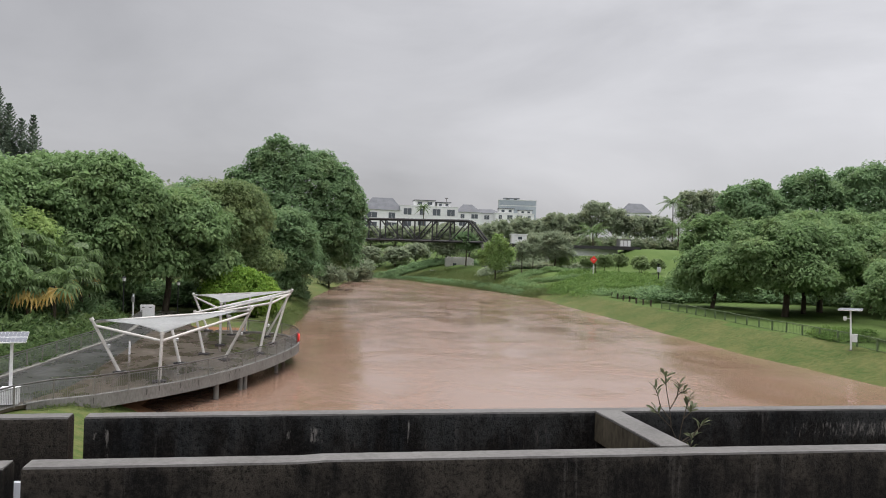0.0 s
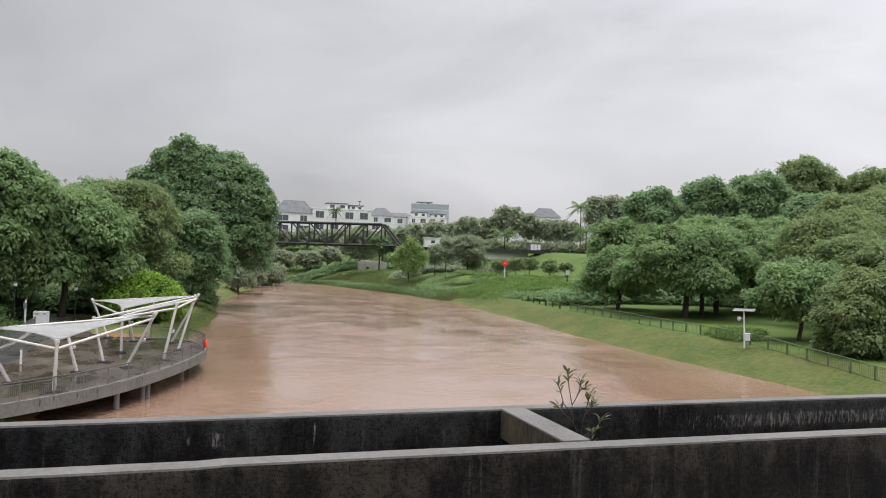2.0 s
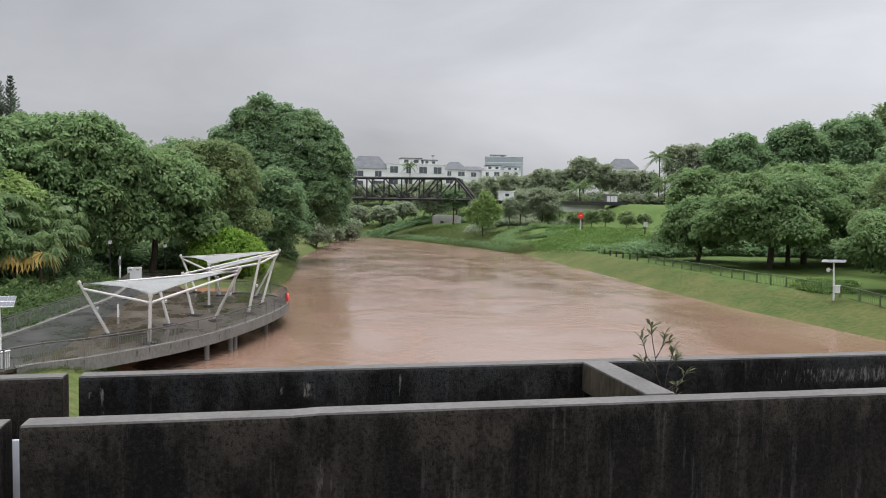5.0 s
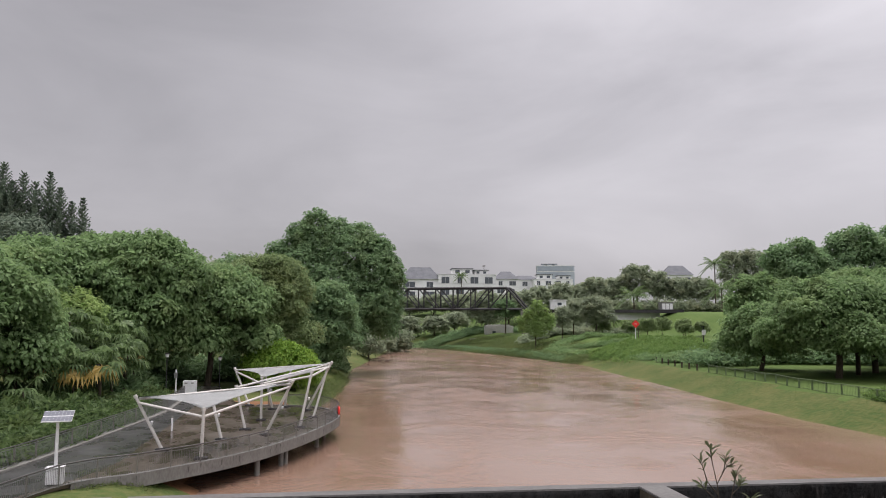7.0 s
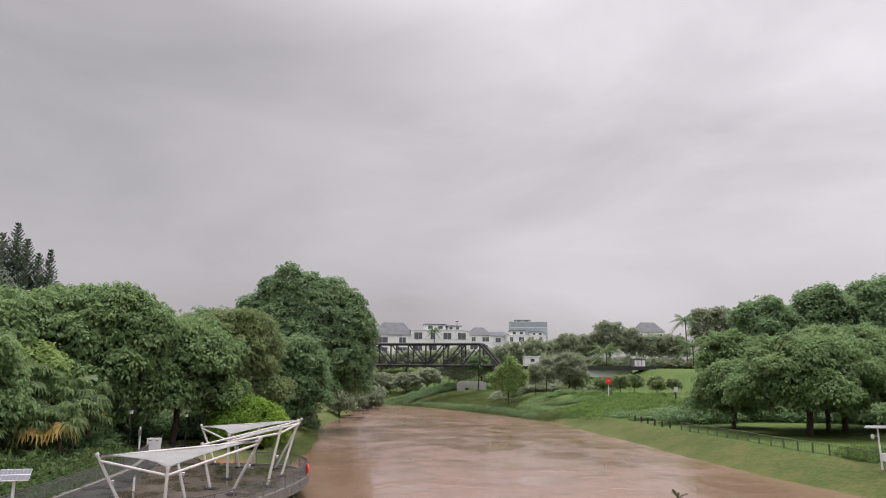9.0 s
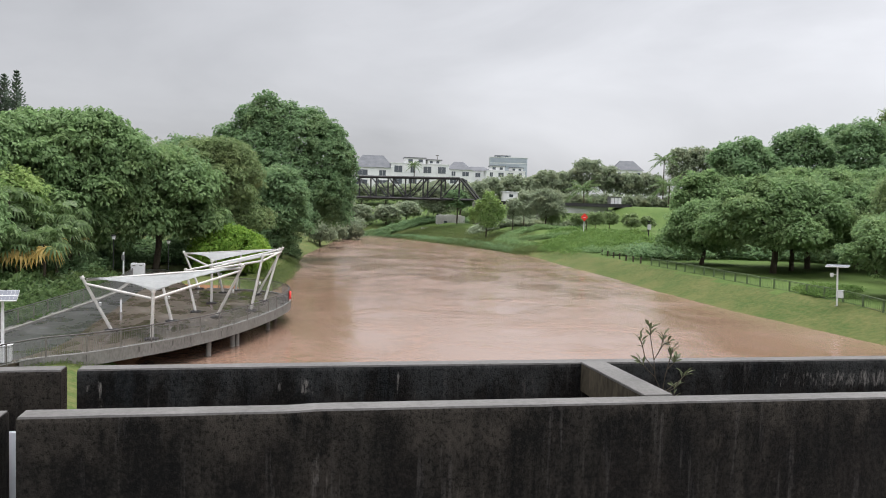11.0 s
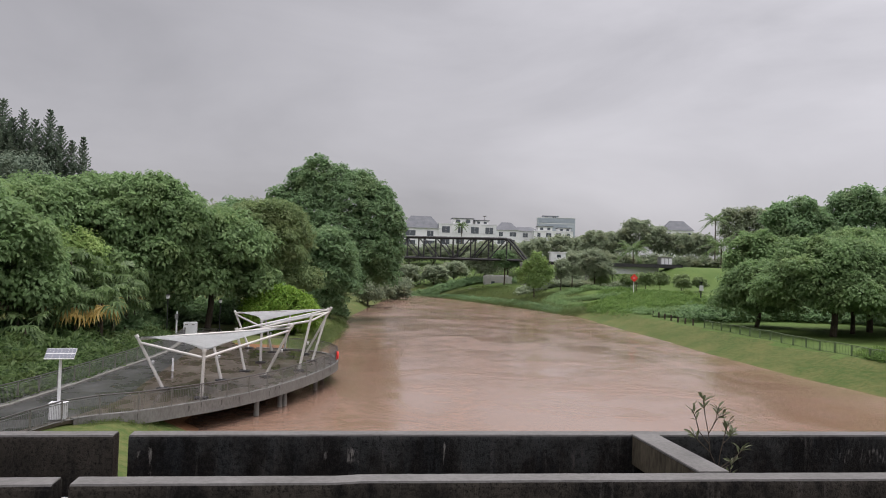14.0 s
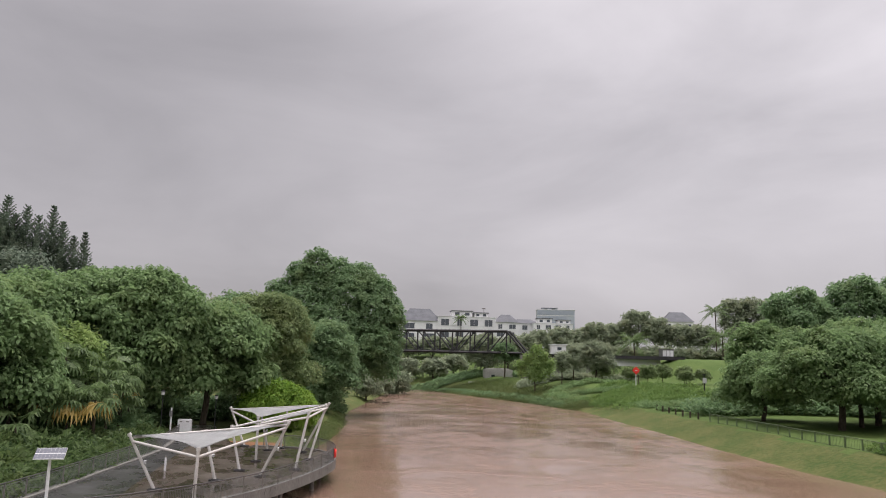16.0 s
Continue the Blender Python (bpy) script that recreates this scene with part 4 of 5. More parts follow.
box_part("door", ab, M_GLASS, (-2.0, -2.42, 1.9), (1.1, 0.1, 2.1), -6)


# ---- houses on the rise ----
def house(x, y, z, w, d, h, storeys, bays, roof, label, wall=M_WALL, rz=0.0, glass_w=0.55, glass=M_GLASS):
    th = base_at("house", x, y, z, label, "house", "houses on the rise")
    th.rotation_euler = (0, 0, radians(rz))
    box_part("wall", th, wall, (0, d / 2, h / 2), (w, d, h), 0, 0.05)
    box_part("cornice", th, M_WHITE, (0, d / 2, h + 0.12), (w + 0.5, d + 0.5, 0.3), 0, 0.04)
    box_part("string_course", th, M_WHITE, (0, -0.04, h - 3.7), (w + 0.1, 0.16, 0.35))
    sh, bw = h / storeys, w / bays
    for s in range(storeys):
        for b in range(bays):
            cx, cz = -w / 2 + (b + 0.5) * bw, (s + 0.52) * sh
            gw, gh = bw * (glass_w if (b + s) % 3 else glass_w * 0.6), sh * 0.55
            wf = box_part("window", th, M_WHITE if glass == M_GLASS else glass, (cx, -0.03, cz), (gw + 0.3, 0.16, gh + 0.3))
            for q in (-1, 1):
                box_part("pane", wf, glass, (cx + q * gw / 4, -0.10, cz), (gw / 2 - 0.08, 0.08, gh))
    for (kind, cx, cw, cd, ch) in roof:
        bm = bmesh.new()
        if kind == "hip":
            e = 0.6
            b = [bm.verts.new(v) for v in ((cx - cw / 2 - e, -e, h + 0.25), (cx + cw / 2 + e, -e, h + 0.25), (cx + cw / 2 + e, cd + e, h + 0.25), (cx - cw / 2 - e, cd + e, h + 0.25))]
            k = min(cw, cd) * 0.30
            r = [bm.verts.new((cx - cw / 2 + k, cd / 2, h + ch)), bm.verts.new((cx + cw / 2 - k, cd / 2, h + ch))]
            for fc in ((b[0], b[1], r[1], r[0]), (b[1], b[2], r[1]), (b[2], b[3], r[0], r[1]), (b[3], b[0], r[0]), (b[3], b[2], b[1], b[0])):
                bm.faces.new(fc)
            part("roof", bm, M_ROOF, th, "grey tiled hip roof")
        else:
            add_box(bm, pose(cx, cd / 2 + 1, h + ch / 2), cw, cd, ch)
            r = part("roof_room", bm, wall, th)
            box_part("roof_slab", r, M_ROOF, (cx, cd / 2 + 1, h + ch + 0.15), (cw + 0.9, cd + 0.9, 0.3))
            for q in (-0.25, 0.25):
                box_part("roof_window", r, M_GLASS, (cx + q * cw, 0.98, h + ch * 0.55), (cw * 0.22, 0.08, ch * 0.5))
    return th


house(39.7, 330, 13.5, 18.0, 14, 13.2, 3, 2, [("hip", 0.5, 17, 13, 6.0)], "white rendered house with a grey hip roof", rz=-4)
house(60.8, 328, 13.5, 26.0, 14, 15.6, 3, 4, [("flat", -2.0, 9, 8, 2.6), ("flat", 6.5, 6, 8, 2.0)], "white flat-roofed house with a roof terrace", rz=-4)
house(83.2, 346, 13.5, 11.5, 12, 14.6, 4, 2, [("hip", 0, 11, 11, 4.2)], "white house with a dark grey hip roof", rz=-8)
house(97.0, 364, 13.5, 14, 12, 15.4, 4, 3, [("hip", 0, 14, 12, 2.6)], "pale house with a grey hip roof", rz=-10)
house(108.0, 352, 13.5, 19, 12, 15.3, 4, 4, [("flat", -4, 7, 8, 2.4), ("flat", 5.5, 6, 8, 1.8)], "white house with flat roof and dark windows", rz=-10)
house(172.0, 350, 13.5, 14, 12, 18.0, 4, 3, [("hip", 0, 14, 12, 5.4)], "far white house under a tall grey roof", rz=-14)
house(149.0, 480, 13.5, 25, 14, 31.5, 8, 1, [("flat", -4, 10, 8, 1.2)], "blue-grey slab office block with banded windows", M_OFFICE, -14, 0.92, M_OFFICE_BAND)
tp = base_at("rooftop_pole", 69.5, 333, 29.0, "thin rooftop mast with a small disc", "mast")
tube_part("pole", tp, M_RAIL, (0, 0, 0), (0, 0, 4.5), 0.12)
box_part("disc", tp, M_RAIL, (0, 0, 4.5), (1.6, 0.8, 0.4), 0, 0.15)


# ---- plants ----
def clump_leaves(C, D, per, length, width, droop, rng, spread=1.0):
    """Loose leaves: C their places, D their outward ways."""
    n = len(C) * per
    c, d = np.repeat(C, per, 0), np.repeat(D, per, 0)
    flat = unit(rng.normal(size=(n, 3)) * np.array([1, 1, 0.4]))
    a = unit(d * 0.45 + flat * spread + np.array([0, 0, 0.12]))
    a[:, 2] -= droop * rng.random(n)
    up = unit(d * 0.5 + np.array([0, 0, 0.9]) + rng.normal(size=(n, 3)) * 0.35)
    start = c + flat * length * 0.45 * rng.random(n)[:, None]
    return blades(start, unit(a), up, length * (0.55 + 0.75 * rng.random(n))[:, None], width * (0.6 + 0.7 * rng.random(n))[:, None])


def blades(start, a, up, ln, wd):
    """Four-cornered leaves that bow along their length."""
    side = unit(np.cross(a, up))
    nrm = np.cross(side, a)
    mid = start + a * ln * 0.55 + nrm * ln * 0.10
    tip = start + a * ln - nrm * ln * 0.12
    return np.stack([start, mid - side * wd / 2, tip, mid + side * wd / 2], 1)


def sprays(C, D, per, size, length, width, droop, rng):
    """Umbrella-shaped sprays at the twig ends: leaves ray out from each middle, lie one over another and hang at the rim."""
    m = len(C)
    N = unit(D * 0.55 + np.array([0, 0, 0.95]) + rng.normal(size=(m, 3)) * 0.22)
    U = unit(np.cross(N, rng.normal(size=(m, 3))))
    V = np.cross(N, U)
    big = size * rng.uniform(0.65, 1.3, m)
    N, U, V, c, big = [np.repeat(k, per, 0) for k in (N, U, V, C, big)]
    n = m * per
    th, r = rng.random(n) * math.tau, np.sqrt(rng.random(n))
    out = U * np.cos(th)[:, None] + V * np.sin(th)[:, None]
    start = c + out * (r * big)[:, None] + N * (big * (0.30 - 0.55 * r ** 2) + rng.normal(size=n) * big * 0.10)[:, None]
    start[:, 2] -= droop * 0.35 * big * r ** 2
    a = unit(out + N * (0.25 - 0.5 * r)[:, None] + rng.normal(size=(n, 3)) * 0.28 - np.array([0, 0, 1.0]) * (droop * r * 0.8)[:, None])
    up = unit(N + rng.normal(size=(n, 3)) * 0.30)
    return blades(start, a, up, length * (0.6 + 0.7 * rng.random(n))[:, None], width * (0.65 + 0.6 * rng.random(n))[:, None])


def crown_points(lobes, gap, rng, low_cut=-0.5):
    """Clump centres spread over the outer skins of the lobes, and their outward ways."""
    L = np.array(lobes, float)
    Cs, Ds = [], []
    for i, (x, y, z, rx, ry, rz) in enumerate(L):
        area = 4 * math.pi * ((rx * ry) ** 1.6 / 3 + (rx * rz) ** 1.6 / 3 + (ry * rz) ** 1.6 / 3) ** (1 / 1.6)
        n = max(12, int(area / gap ** 2))
        k = np.arange(n) + 0.5
        th = math.pi * (1 + 5 ** 0.5) * k
        zz = 1 - 2 * k / n
        d = np.stack([np.cos(th) * np.sqrt(1 - zz ** 2), np.sin(th) * np.sqrt(1 - zz ** 2), zz], 1)
        d = unit(d + rng.normal(size=d.shape) * 0.12)
        bump = 0.93 + 0.05 * np.sin(d[:, 0] * 7 + i) * np.cos(d[:, 2] * 6 + 2 * i)
        p = np.array([x, y, z]) + d * [rx, ry, rz] * bump[:, None] + d * (gap * rng.uniform(-0.75, 0.45, n))[:, None]
        keep = (d[:, 2] > low_cut - 0.35 * rng.random(n)) & (rng.random(n) > 0.10)
        for j in range(len(L)):
            if j != i:
                q = (p - L[j, :3]) / L[j, 3:6]
                keep &= (q ** 2).sum(1) > 0.74
        Cs.append(p[keep])
        nrm = unit(d / [rx, ry, rz])
        Ds.append(nrm[keep])
    return np.concatenate(Cs), np.concatenate(Ds)


def limb_mesh(name, paths, mat, parent):
    bm = bmesh.new()
    for pts, r0, r1 in paths:
        n = len(pts) - 1
        for i in range(n):
            add_tube(bm, pts[i], pts[i + 1], r0 + (r1 - r0) * i / n, r0 + (r1 - r0) * (i + 1) / n, 9)
    return part(name, bm, mat, parent)


def tree(x, y, lobes, label, mat=M_LEAF, gap=0.95, per=20, length=0.62, width=0.26, droop=0.5, trunk=0.35, seed=1, name="tree", category="tree", trunk_at=None, group="", z=None, low=-0.5):
    """lobes: (dx, dy, height of the middle, rx, ry, rz) over the foot of the tree."""
    rng = np.random.default_rng(seed)
    pr = random.Random(seed)
    z0 = ground_height(x, y) - 0.05 if z is None else z
    th = base_at(name, x, y, z0, label, category, group)
    if trunk:
        tops = sorted(lobes, key=lambda l: -l[3])[:6]
        fork = min(l[2] - l[5] * 0.6 for l in lobes) * 0.8 + 1.0
        fork = max(1.2, min(fork, 5.0))
        lean = Vector((pr.uniform(-0.3, 0.3), pr.uniform(-0.3, 0.3), fork))
        limb_mesh("trunk", [([Vector((0, 0, -0.3)), Vector((0, 0, 0.3)), lean * 0.55 + Vector((0.1, 0, 0)), lean], trunk * 1.25, trunk * 0.85)], M_BARK, th)
        for l in tops:
            e = Vector(l[:3])
            m = lean.lerp(e, 0.5) + Vector((pr.uniform(-.4, .4), pr.uniform(-.4, .4), pr.uniform(-0.6, 0.3)))
            limb_mesh("limb", [([lean - Vector((0, 0, 0.2)), m, e], trunk * 0.55, trunk * 0.15)], M_BARK, th)
    C, D = crown_points(lobes, gap, rng, low)
    P = sprays(C, D, per, gap * 0.66, length * 0.86, width * 1.05, droop, rng)
    # larger leaves added inside the lobes to stop light leaking through the crown
    L = np.array(lobes, float)
    ins = []
    for lb in L:
        n = int(38 * lb[3] * lb[5] / (length / 0.62) ** 2) + 30
        d = unit(rng.normal(size=(n, 3)))
        c = lb[:3] + d * lb[3:6] * (0.50 + 0.24 * rng.random(n))[:, None]
        ins.append(clump_leaves(c, d, 1, length * 1.25, width * 2.3, 0.1, rng))
    quads("crown", np.concatenate([P] + ins), mat, th)
    return th


def lobed(rng, n, rx, ry, z0, z1, size, top_heavy=0.5):
    """Lobes round a crown's shape: a dome from z0 to z1."""
    out = [(0, 0, z0 + (z1 - z0) * 0.45, rx * 0.80, ry * 0.80, (z1 - z0) * 0.45)]
    for i in range(n):
        a = i * 2.399 + rng.uniform(-0.4, 0.4)
        t = (i + 0.5) / n
        up = t ** top_heavy
        zc = z0 + (z1 - z0) * (0.20 + 0.62 * up)
        k = math.sqrt(max(0.05, 1 - (up * 0.93) ** 2))
        s = size * rng.uniform(0.6, 1.15)
        out.append((math.cos(a) * rx * 0.77 * k, math.sin(a) * ry * 0.77 * k, zc, s * 1.1, s * 1.1, s * 0.66))
    return out


R = random.Random(11)
# left bank
tree(-22, 86, lobed(R, 36, 11.2, 8.4, 0.8, 19.3, 2.7), "broad dense tree with drooping sprays of wet leaves", M_LEAF, 0.88, 24, 0.62, 0.25, 0.75, 0.45, 1)
tree(-13.6, 90, lobed(R, 18, 7.0, 6, 2.6, 14.8, 2.8), "dense dark green tree beside the path", M_LEAF, 0.86, 24, 0.58, 0.24, 0.75, 0.35, 2)
tree(-29.5, 64, lobed(R, 20, 7.2, 6.8, 1.5, 14.6, 3.0), "dense tree with layered dark leaves", M_LEAF, 0.86, 24, 0.58, 0.24, 0.75, 0.35, 3)
tree(-31, 80, lobed(R, 14, 8, 8, 3, 16, 3.4), "dense green tree behind palms", M_LEAF, 0.95, 20, 0.62, 0.25, 0.6, 0.35, 4)
tree(-25.5, 76, lobed(R, 9, 4.2, 4.0, 2.6, 10.5, 2.2), "lighter green young tree among larger ones", M_LEAF_LIGHT, 0.8, 16, 0.5, 0.2, 0.5, 0.2, 24)
tree(-7.8, 96, lobed(R, 24, 6.6, 6.0, 1.4, 17.8, 2.4), "olive green tree with small dense leaves", M_LEAF_OLIVE, 0.7, 22, 0.42, 0.18, 0.4, 0.32, 5)
tree(-5.2, 88.5, [(0, 0, 2.4, 4.4, 3.6, 3.2), (-2.3, 0, 2.6, 2.4, 2.4, 2.0), (2.2, -0.4, 2.2, 2.4, 2.4, 2.0), (0, -1, 3.6, 2.6, 2.2, 2.2), (1.0, -1.8, 2.0, 2.2, 2.0, 1.7), (-1.4, -1.8, 2.0, 2.2, 2.0, 1.7)], "rounded bright green shrub behind the deck", M_LEAF_BRIGHT, 0.55, 18, 0.42, 0.15, 0.9, 0.15, 6, "shrub", "shrub")
big = [(-4.6, 0, 21.5, 4.0, 4.0, 4.2), (-5.8, -1, 17.5, 5.0, 5.0, 4.2), (1.2, -1, 19.2, 5.6, 5.6, 5.2), (5.5, -1, 16.5, 5.2, 5.2, 5.0), (7.0, 0, 11.8, 4.0, 4.4, 4.2), (-1.0, -4, 13.5, 5.6, 4.5, 5.0), (4.4, -4, 11.0, 4.6, 4.0, 4.2), (-6.5, -2, 11.5, 4.8, 4.8, 4.8), (-2.8, -6, 7.6, 4.4, 3.2, 4.0), (1.5, -6, 6.4, 3.2, 2.8, 3.0), (7.2, -1, 7.6, 3.4, 3.4, 3.2), (-4.4, 0, 25.0, 2.4, 2.4, 2.6), (-6.8, 0, 22.6, 3.0, 3.0, 2.8), (-9.5, 1, 16, 4, 4, 4), (-1.2, 0, 23.0, 3.4, 3.4, 3.2), (2.6, 0, 22.4, 3.6, 3.6, 3.0), (6.4, 0, 19.6, 3.2, 3.4, 3.0), (8.7, 0, 14.6, 2.2, 2.4, 2.6), (8.6, 0, 10.6, 2.2, 2.6, 2.8), (-10.6, 1, 19.4, 2.8, 2.8, 2.6), (8.2, 0, 17.4, 2.2, 2.4, 2.4), (6.0, -0.5, 20.6, 2.9, 3.0, 2.8), (9.0, -0.5, 15.8, 2.2, 2.4, 2.4)]
tree(2.0, 133, big, "tall domed tree leaning over the river bank", M_LEAF_DEEP, 0.85, 26, 0.52, 0.28, 0.3, 0.6, 7)
tree(-0.6, 117, lobed(R, 20, 6.0, 4.6, 0.6, 15.6, 2.0), "dark understorey tree on the bank", M_LEAF_DEEP, 0.9, 18, 0.55, 0.24, 0.5, 0.3, 8, low=-0.9)
tree(-13, 125, lobed(R, 10, 8, 6, 3, 19, 3.6), "dark green tree behind others", M_LEAF_DEEP, 1.1, 18, 0.7, 0.3, 0.5, 0.4, 9)
tree(-46, 116, lobed(R, 12, 9, 7, 3, 24.5, 3.8), "tall dark tree below the conifers", M_NEEDLE, 1.2, 16, 0.8, 0.22, 0.5, 0.4, 10)
tree(-36, 108, lobed(R, 10, 8, 7, 3, 19, 3.6), "dark tree behind the broad one", M_LEAF_DEEP, 1.2, 16, 0.8, 0.3, 0.5, 0.4, 12)
tree(9.0, 170, lobed(R, 7, 3.4, 3.4, 0.4, 6.0, 1.8), "riverside shrub trailing into the water", M_LEAF_HAZED, 0.9, 16, 0.6, 0.24, 0.8, 0.2, 13, "shrub", "shrub")
tree(19.0, 214, lobed(R, 8, 4.6, 4, 0.3, 8.0, 2.2), "pale leaved bush leaning over the river", M_LEAF_HAZED, 1.0, 16, 0.7, 0.34, 0.6, 0.2, 14, "shrub", "shrub")
tree(14.0, 200, lobed(R, 7, 3.6, 4, 0.3, 5.0, 2.0), "riverside shrub at the water's edge", M_LEAF_HAZED, 1.0, 14, 0.7, 0.3, 0.6, 0.2, 15, "shrub", "shrub")
tree(10, 205, lobed(R, 9, 6, 6, 2, 17, 3.0), "green tree on the far river bank", M_LEAF_HAZED, 1.2, 16, 0.8, 0.34, 0.5, 0.3, 16)

# right bank
tree(65.0, 88.5, lobed(R, 26, 11.2, 9, 1.6, 14.4, 2.4, 0.7), "wide spreading tree over the lawn", M_LEAF, 0.85, 22, 0.52, 0.24, 0.4, 0.4, 20)
tree(77.0, 97, lobed(R, 24, 12, 9, 2.0, 16.4, 2.6, 0.7), "wide spreading tree over the lawn", M_LEAF, 0.9, 22, 0.54, 0.24, 0.4, 0.4, 21)
tree(63.2, 103, lobed(R, 14, 6.0, 6, 0.9, 10.8, 2.2, 0.8), "low spreading tree with dark leaves", M_LEAF, 0.95, 18, 0.62, 0.26, 0.6, 0.3, 22)
tree(84.0, 91, lobed(R, 16, 8.5, 7, 2.2, 13.0, 2.6, 0.7), "spreading tree low over the lawn", M_LEAF, 0.9, 20, 0.54, 0.24, 0.4, 0.35, 31)
tree(72.0, 94, lobed(R, 14, 7, 6, 2.0, 12.0, 2.4, 0.8), "low spreading tree over the lawn", M_LEAF, 0.9, 20, 0.54, 0.24, 0.4, 0.3, 32)
tree(91.0, 103, lobed(R, 14, 10, 8, 2.0, 17, 3.2), "dense tree at the edge of the wood", M_LEAF, 1.1, 18, 0.7, 0.28, 0.6, 0.4, 23)
tree(56.3, 49.5, lobed(R, 24, 5.4, 4.8, -1.6, 9.0, 2.0, 1.0), "dense bushy tree leafed down to the ground", M_LEAF_OLIVE, 0.62, 22, 0.40, 0.18, 0.4, 0.25, 25, low=-0.9)
tree(58.5, 61.0, lobed(R, 12, 5.0, 4.6, 1.2, 8.6, 2.0), "small green tree on the lawn", M_LEAF, 0.75, 20, 0.46, 0.2, 0.5, 0.2, 26)
tree(68, 62, lobed(R, 12, 6.5, 5.5, 1.0, 12.0, 2.4), "dense green tree behind the bushy one", M_LEAF_OLIVE, 0.85, 20, 0.55, 0.22, 0.5, 0.3, 27)
tree(76, 74, lobed(R, 14, 8, 7, 2.0, 16.0, 2.8), "feathery olive tree in the wood", M_LEAF_OLIVE, 0.95, 20, 0.6, 0.2, 0.7, 0.35, 28)
tree(88, 82, lobed(R, 14, 9, 7, 3, 20, 3.0), "feathery light olive tree in the wood", M_LEAF_OLIVE, 1.0, 20, 0.6, 0.2, 0.7, 0.35, 29)
tree(105, 88, lobed(R, 14, 10, 7, 3, 23, 3.2), "tall olive tree in the wood", M_LEAF_OLIVE, 1.1, 18, 0.65, 0.24, 0.6, 0.4, 30)
for i, (x, y, rx, h, mt) in enumerate(((82, 134, 7, 18, M_LEAF), (92, 136, 9, 25.8, M_LEAF_DEEP), (104, 135, 9, 29, M_LEAF_DEEP), (117, 135, 10, 31.5, M_LEAF_DEEP), (131, 136, 9, 36.8, M_LEAF_OLIVE), (141, 138, 7, 33, M_LEAF_OLIVE), (149, 135, 9, 35, M_LEAF_OLIVE), (161, 136, 10, 37, M_LEAF_OLIVE), (112, 112, 9, 25, M_LEAF_DEEP), (125, 105, 10, 28, M_LEAF_OLIVE))):
    tree(x, y, lobed(R, 16, rx, rx * 0.8, 2.5, h - 0.8, rx * 0.30), "tall tree in the wood behind the lawn", mt, 1.25, 17, 0.8, 0.34, 0.5, 0.4, 40 + i, group="trees of the far wood")

# middle distance
tree(52.8, 188, [(-2.6, 0, 5.4, 2.2, 2.0, 1.6), (0, 0, 6.6, 2.6, 2.2, 2.2), (2.6, 0.3, 5.8, 2.4, 2.0, 1.8), (-1.3, 0, 8.8, 2.0, 1.8, 1.6), (1.6, 0, 9.4, 2.0, 1.8, 1.7), (0.2, 0, 11.2, 1.5, 1.4, 1.3), (-3.7, 0, 7.2, 1.4, 1.3, 1.1), (3.9, 0, 7.6, 1.5, 1.3, 1.1), (0.4, -0.5, 4.0, 2.6, 2.0, 1.2)], "light green young tree near the river", M_LEAF_LIGHT, 0.95, 16, 0.5, 0.24, 0.6, 0.16, 60)
tree(61.2, 192, lobed(R, 9, 2.4, 2.4, 2.2, 9.4, 1.0), "small slender tree near the bank, paled for haze", M_LEAF_HAZED, 0.9, 13, 0.5, 0.22, 0.6, 0.12, 61)
tree(70.0, 191, lobed(R, 16, 5.4, 4.6, 2.0, 11.6, 1.7), "airy rounded tree, paled for haze", M_LEAF_HAZED, 0.95, 15, 0.5, 0.24, 0.6, 0.18, 62)
tree(66.0, 197, lobed(R, 9, 2.8, 2.6, 2.4, 10.6, 1.1), "airy young tree among others by the bank", M_LEAF_HAZED, 0.95, 13, 0.5, 0.22, 0.6, 0.14, 64)
tree(54.4, 228, lobed(R, 12, 4.4, 3.8, 4.6, 11.6, 1.5), "dark umbrella-crowned tree before the pump house", M_LEAF_DEEP, 1.1, 14, 0.6, 0.3, 0.5, 0.22, 63)
for i, (x, y, rx, h) in enumerate(((76.5, 183, 2.6, 4.6), (81.5, 184, 2.8, 5.2), (86.5, 186, 2.6, 5.6), (92, 185, 2.6, 5.0), (96.5, 184, 2.2, 4.2), (73, 194, 3, 5.0), (89, 178, 1.9, 4.0))):
    tree(x, y, lobed(R, 11, rx, rx, 1.0, h, rx * 0.34), "young olive sapling on the slope", M_LEAF_OLIVE, 0.85, 12, 0.42, 0.18, 0.6, 0.09, 70 + i, "shrub", "shrub", group="shrubs on the slope")
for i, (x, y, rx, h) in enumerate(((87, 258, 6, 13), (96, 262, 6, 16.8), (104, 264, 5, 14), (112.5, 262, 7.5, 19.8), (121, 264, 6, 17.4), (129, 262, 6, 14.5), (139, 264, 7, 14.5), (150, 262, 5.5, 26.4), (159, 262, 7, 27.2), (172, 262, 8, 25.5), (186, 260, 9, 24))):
    tree(x, y, lobed(R, 15, rx, rx * 0.8, h * 0.25, h, rx * 0.30), "dark airy tree on the far rise", M_LEAF_HAZED, 1.5, 14, 0.85, 0.42, 0.5, 0.30, 80 + i, group="trees on the far rise")
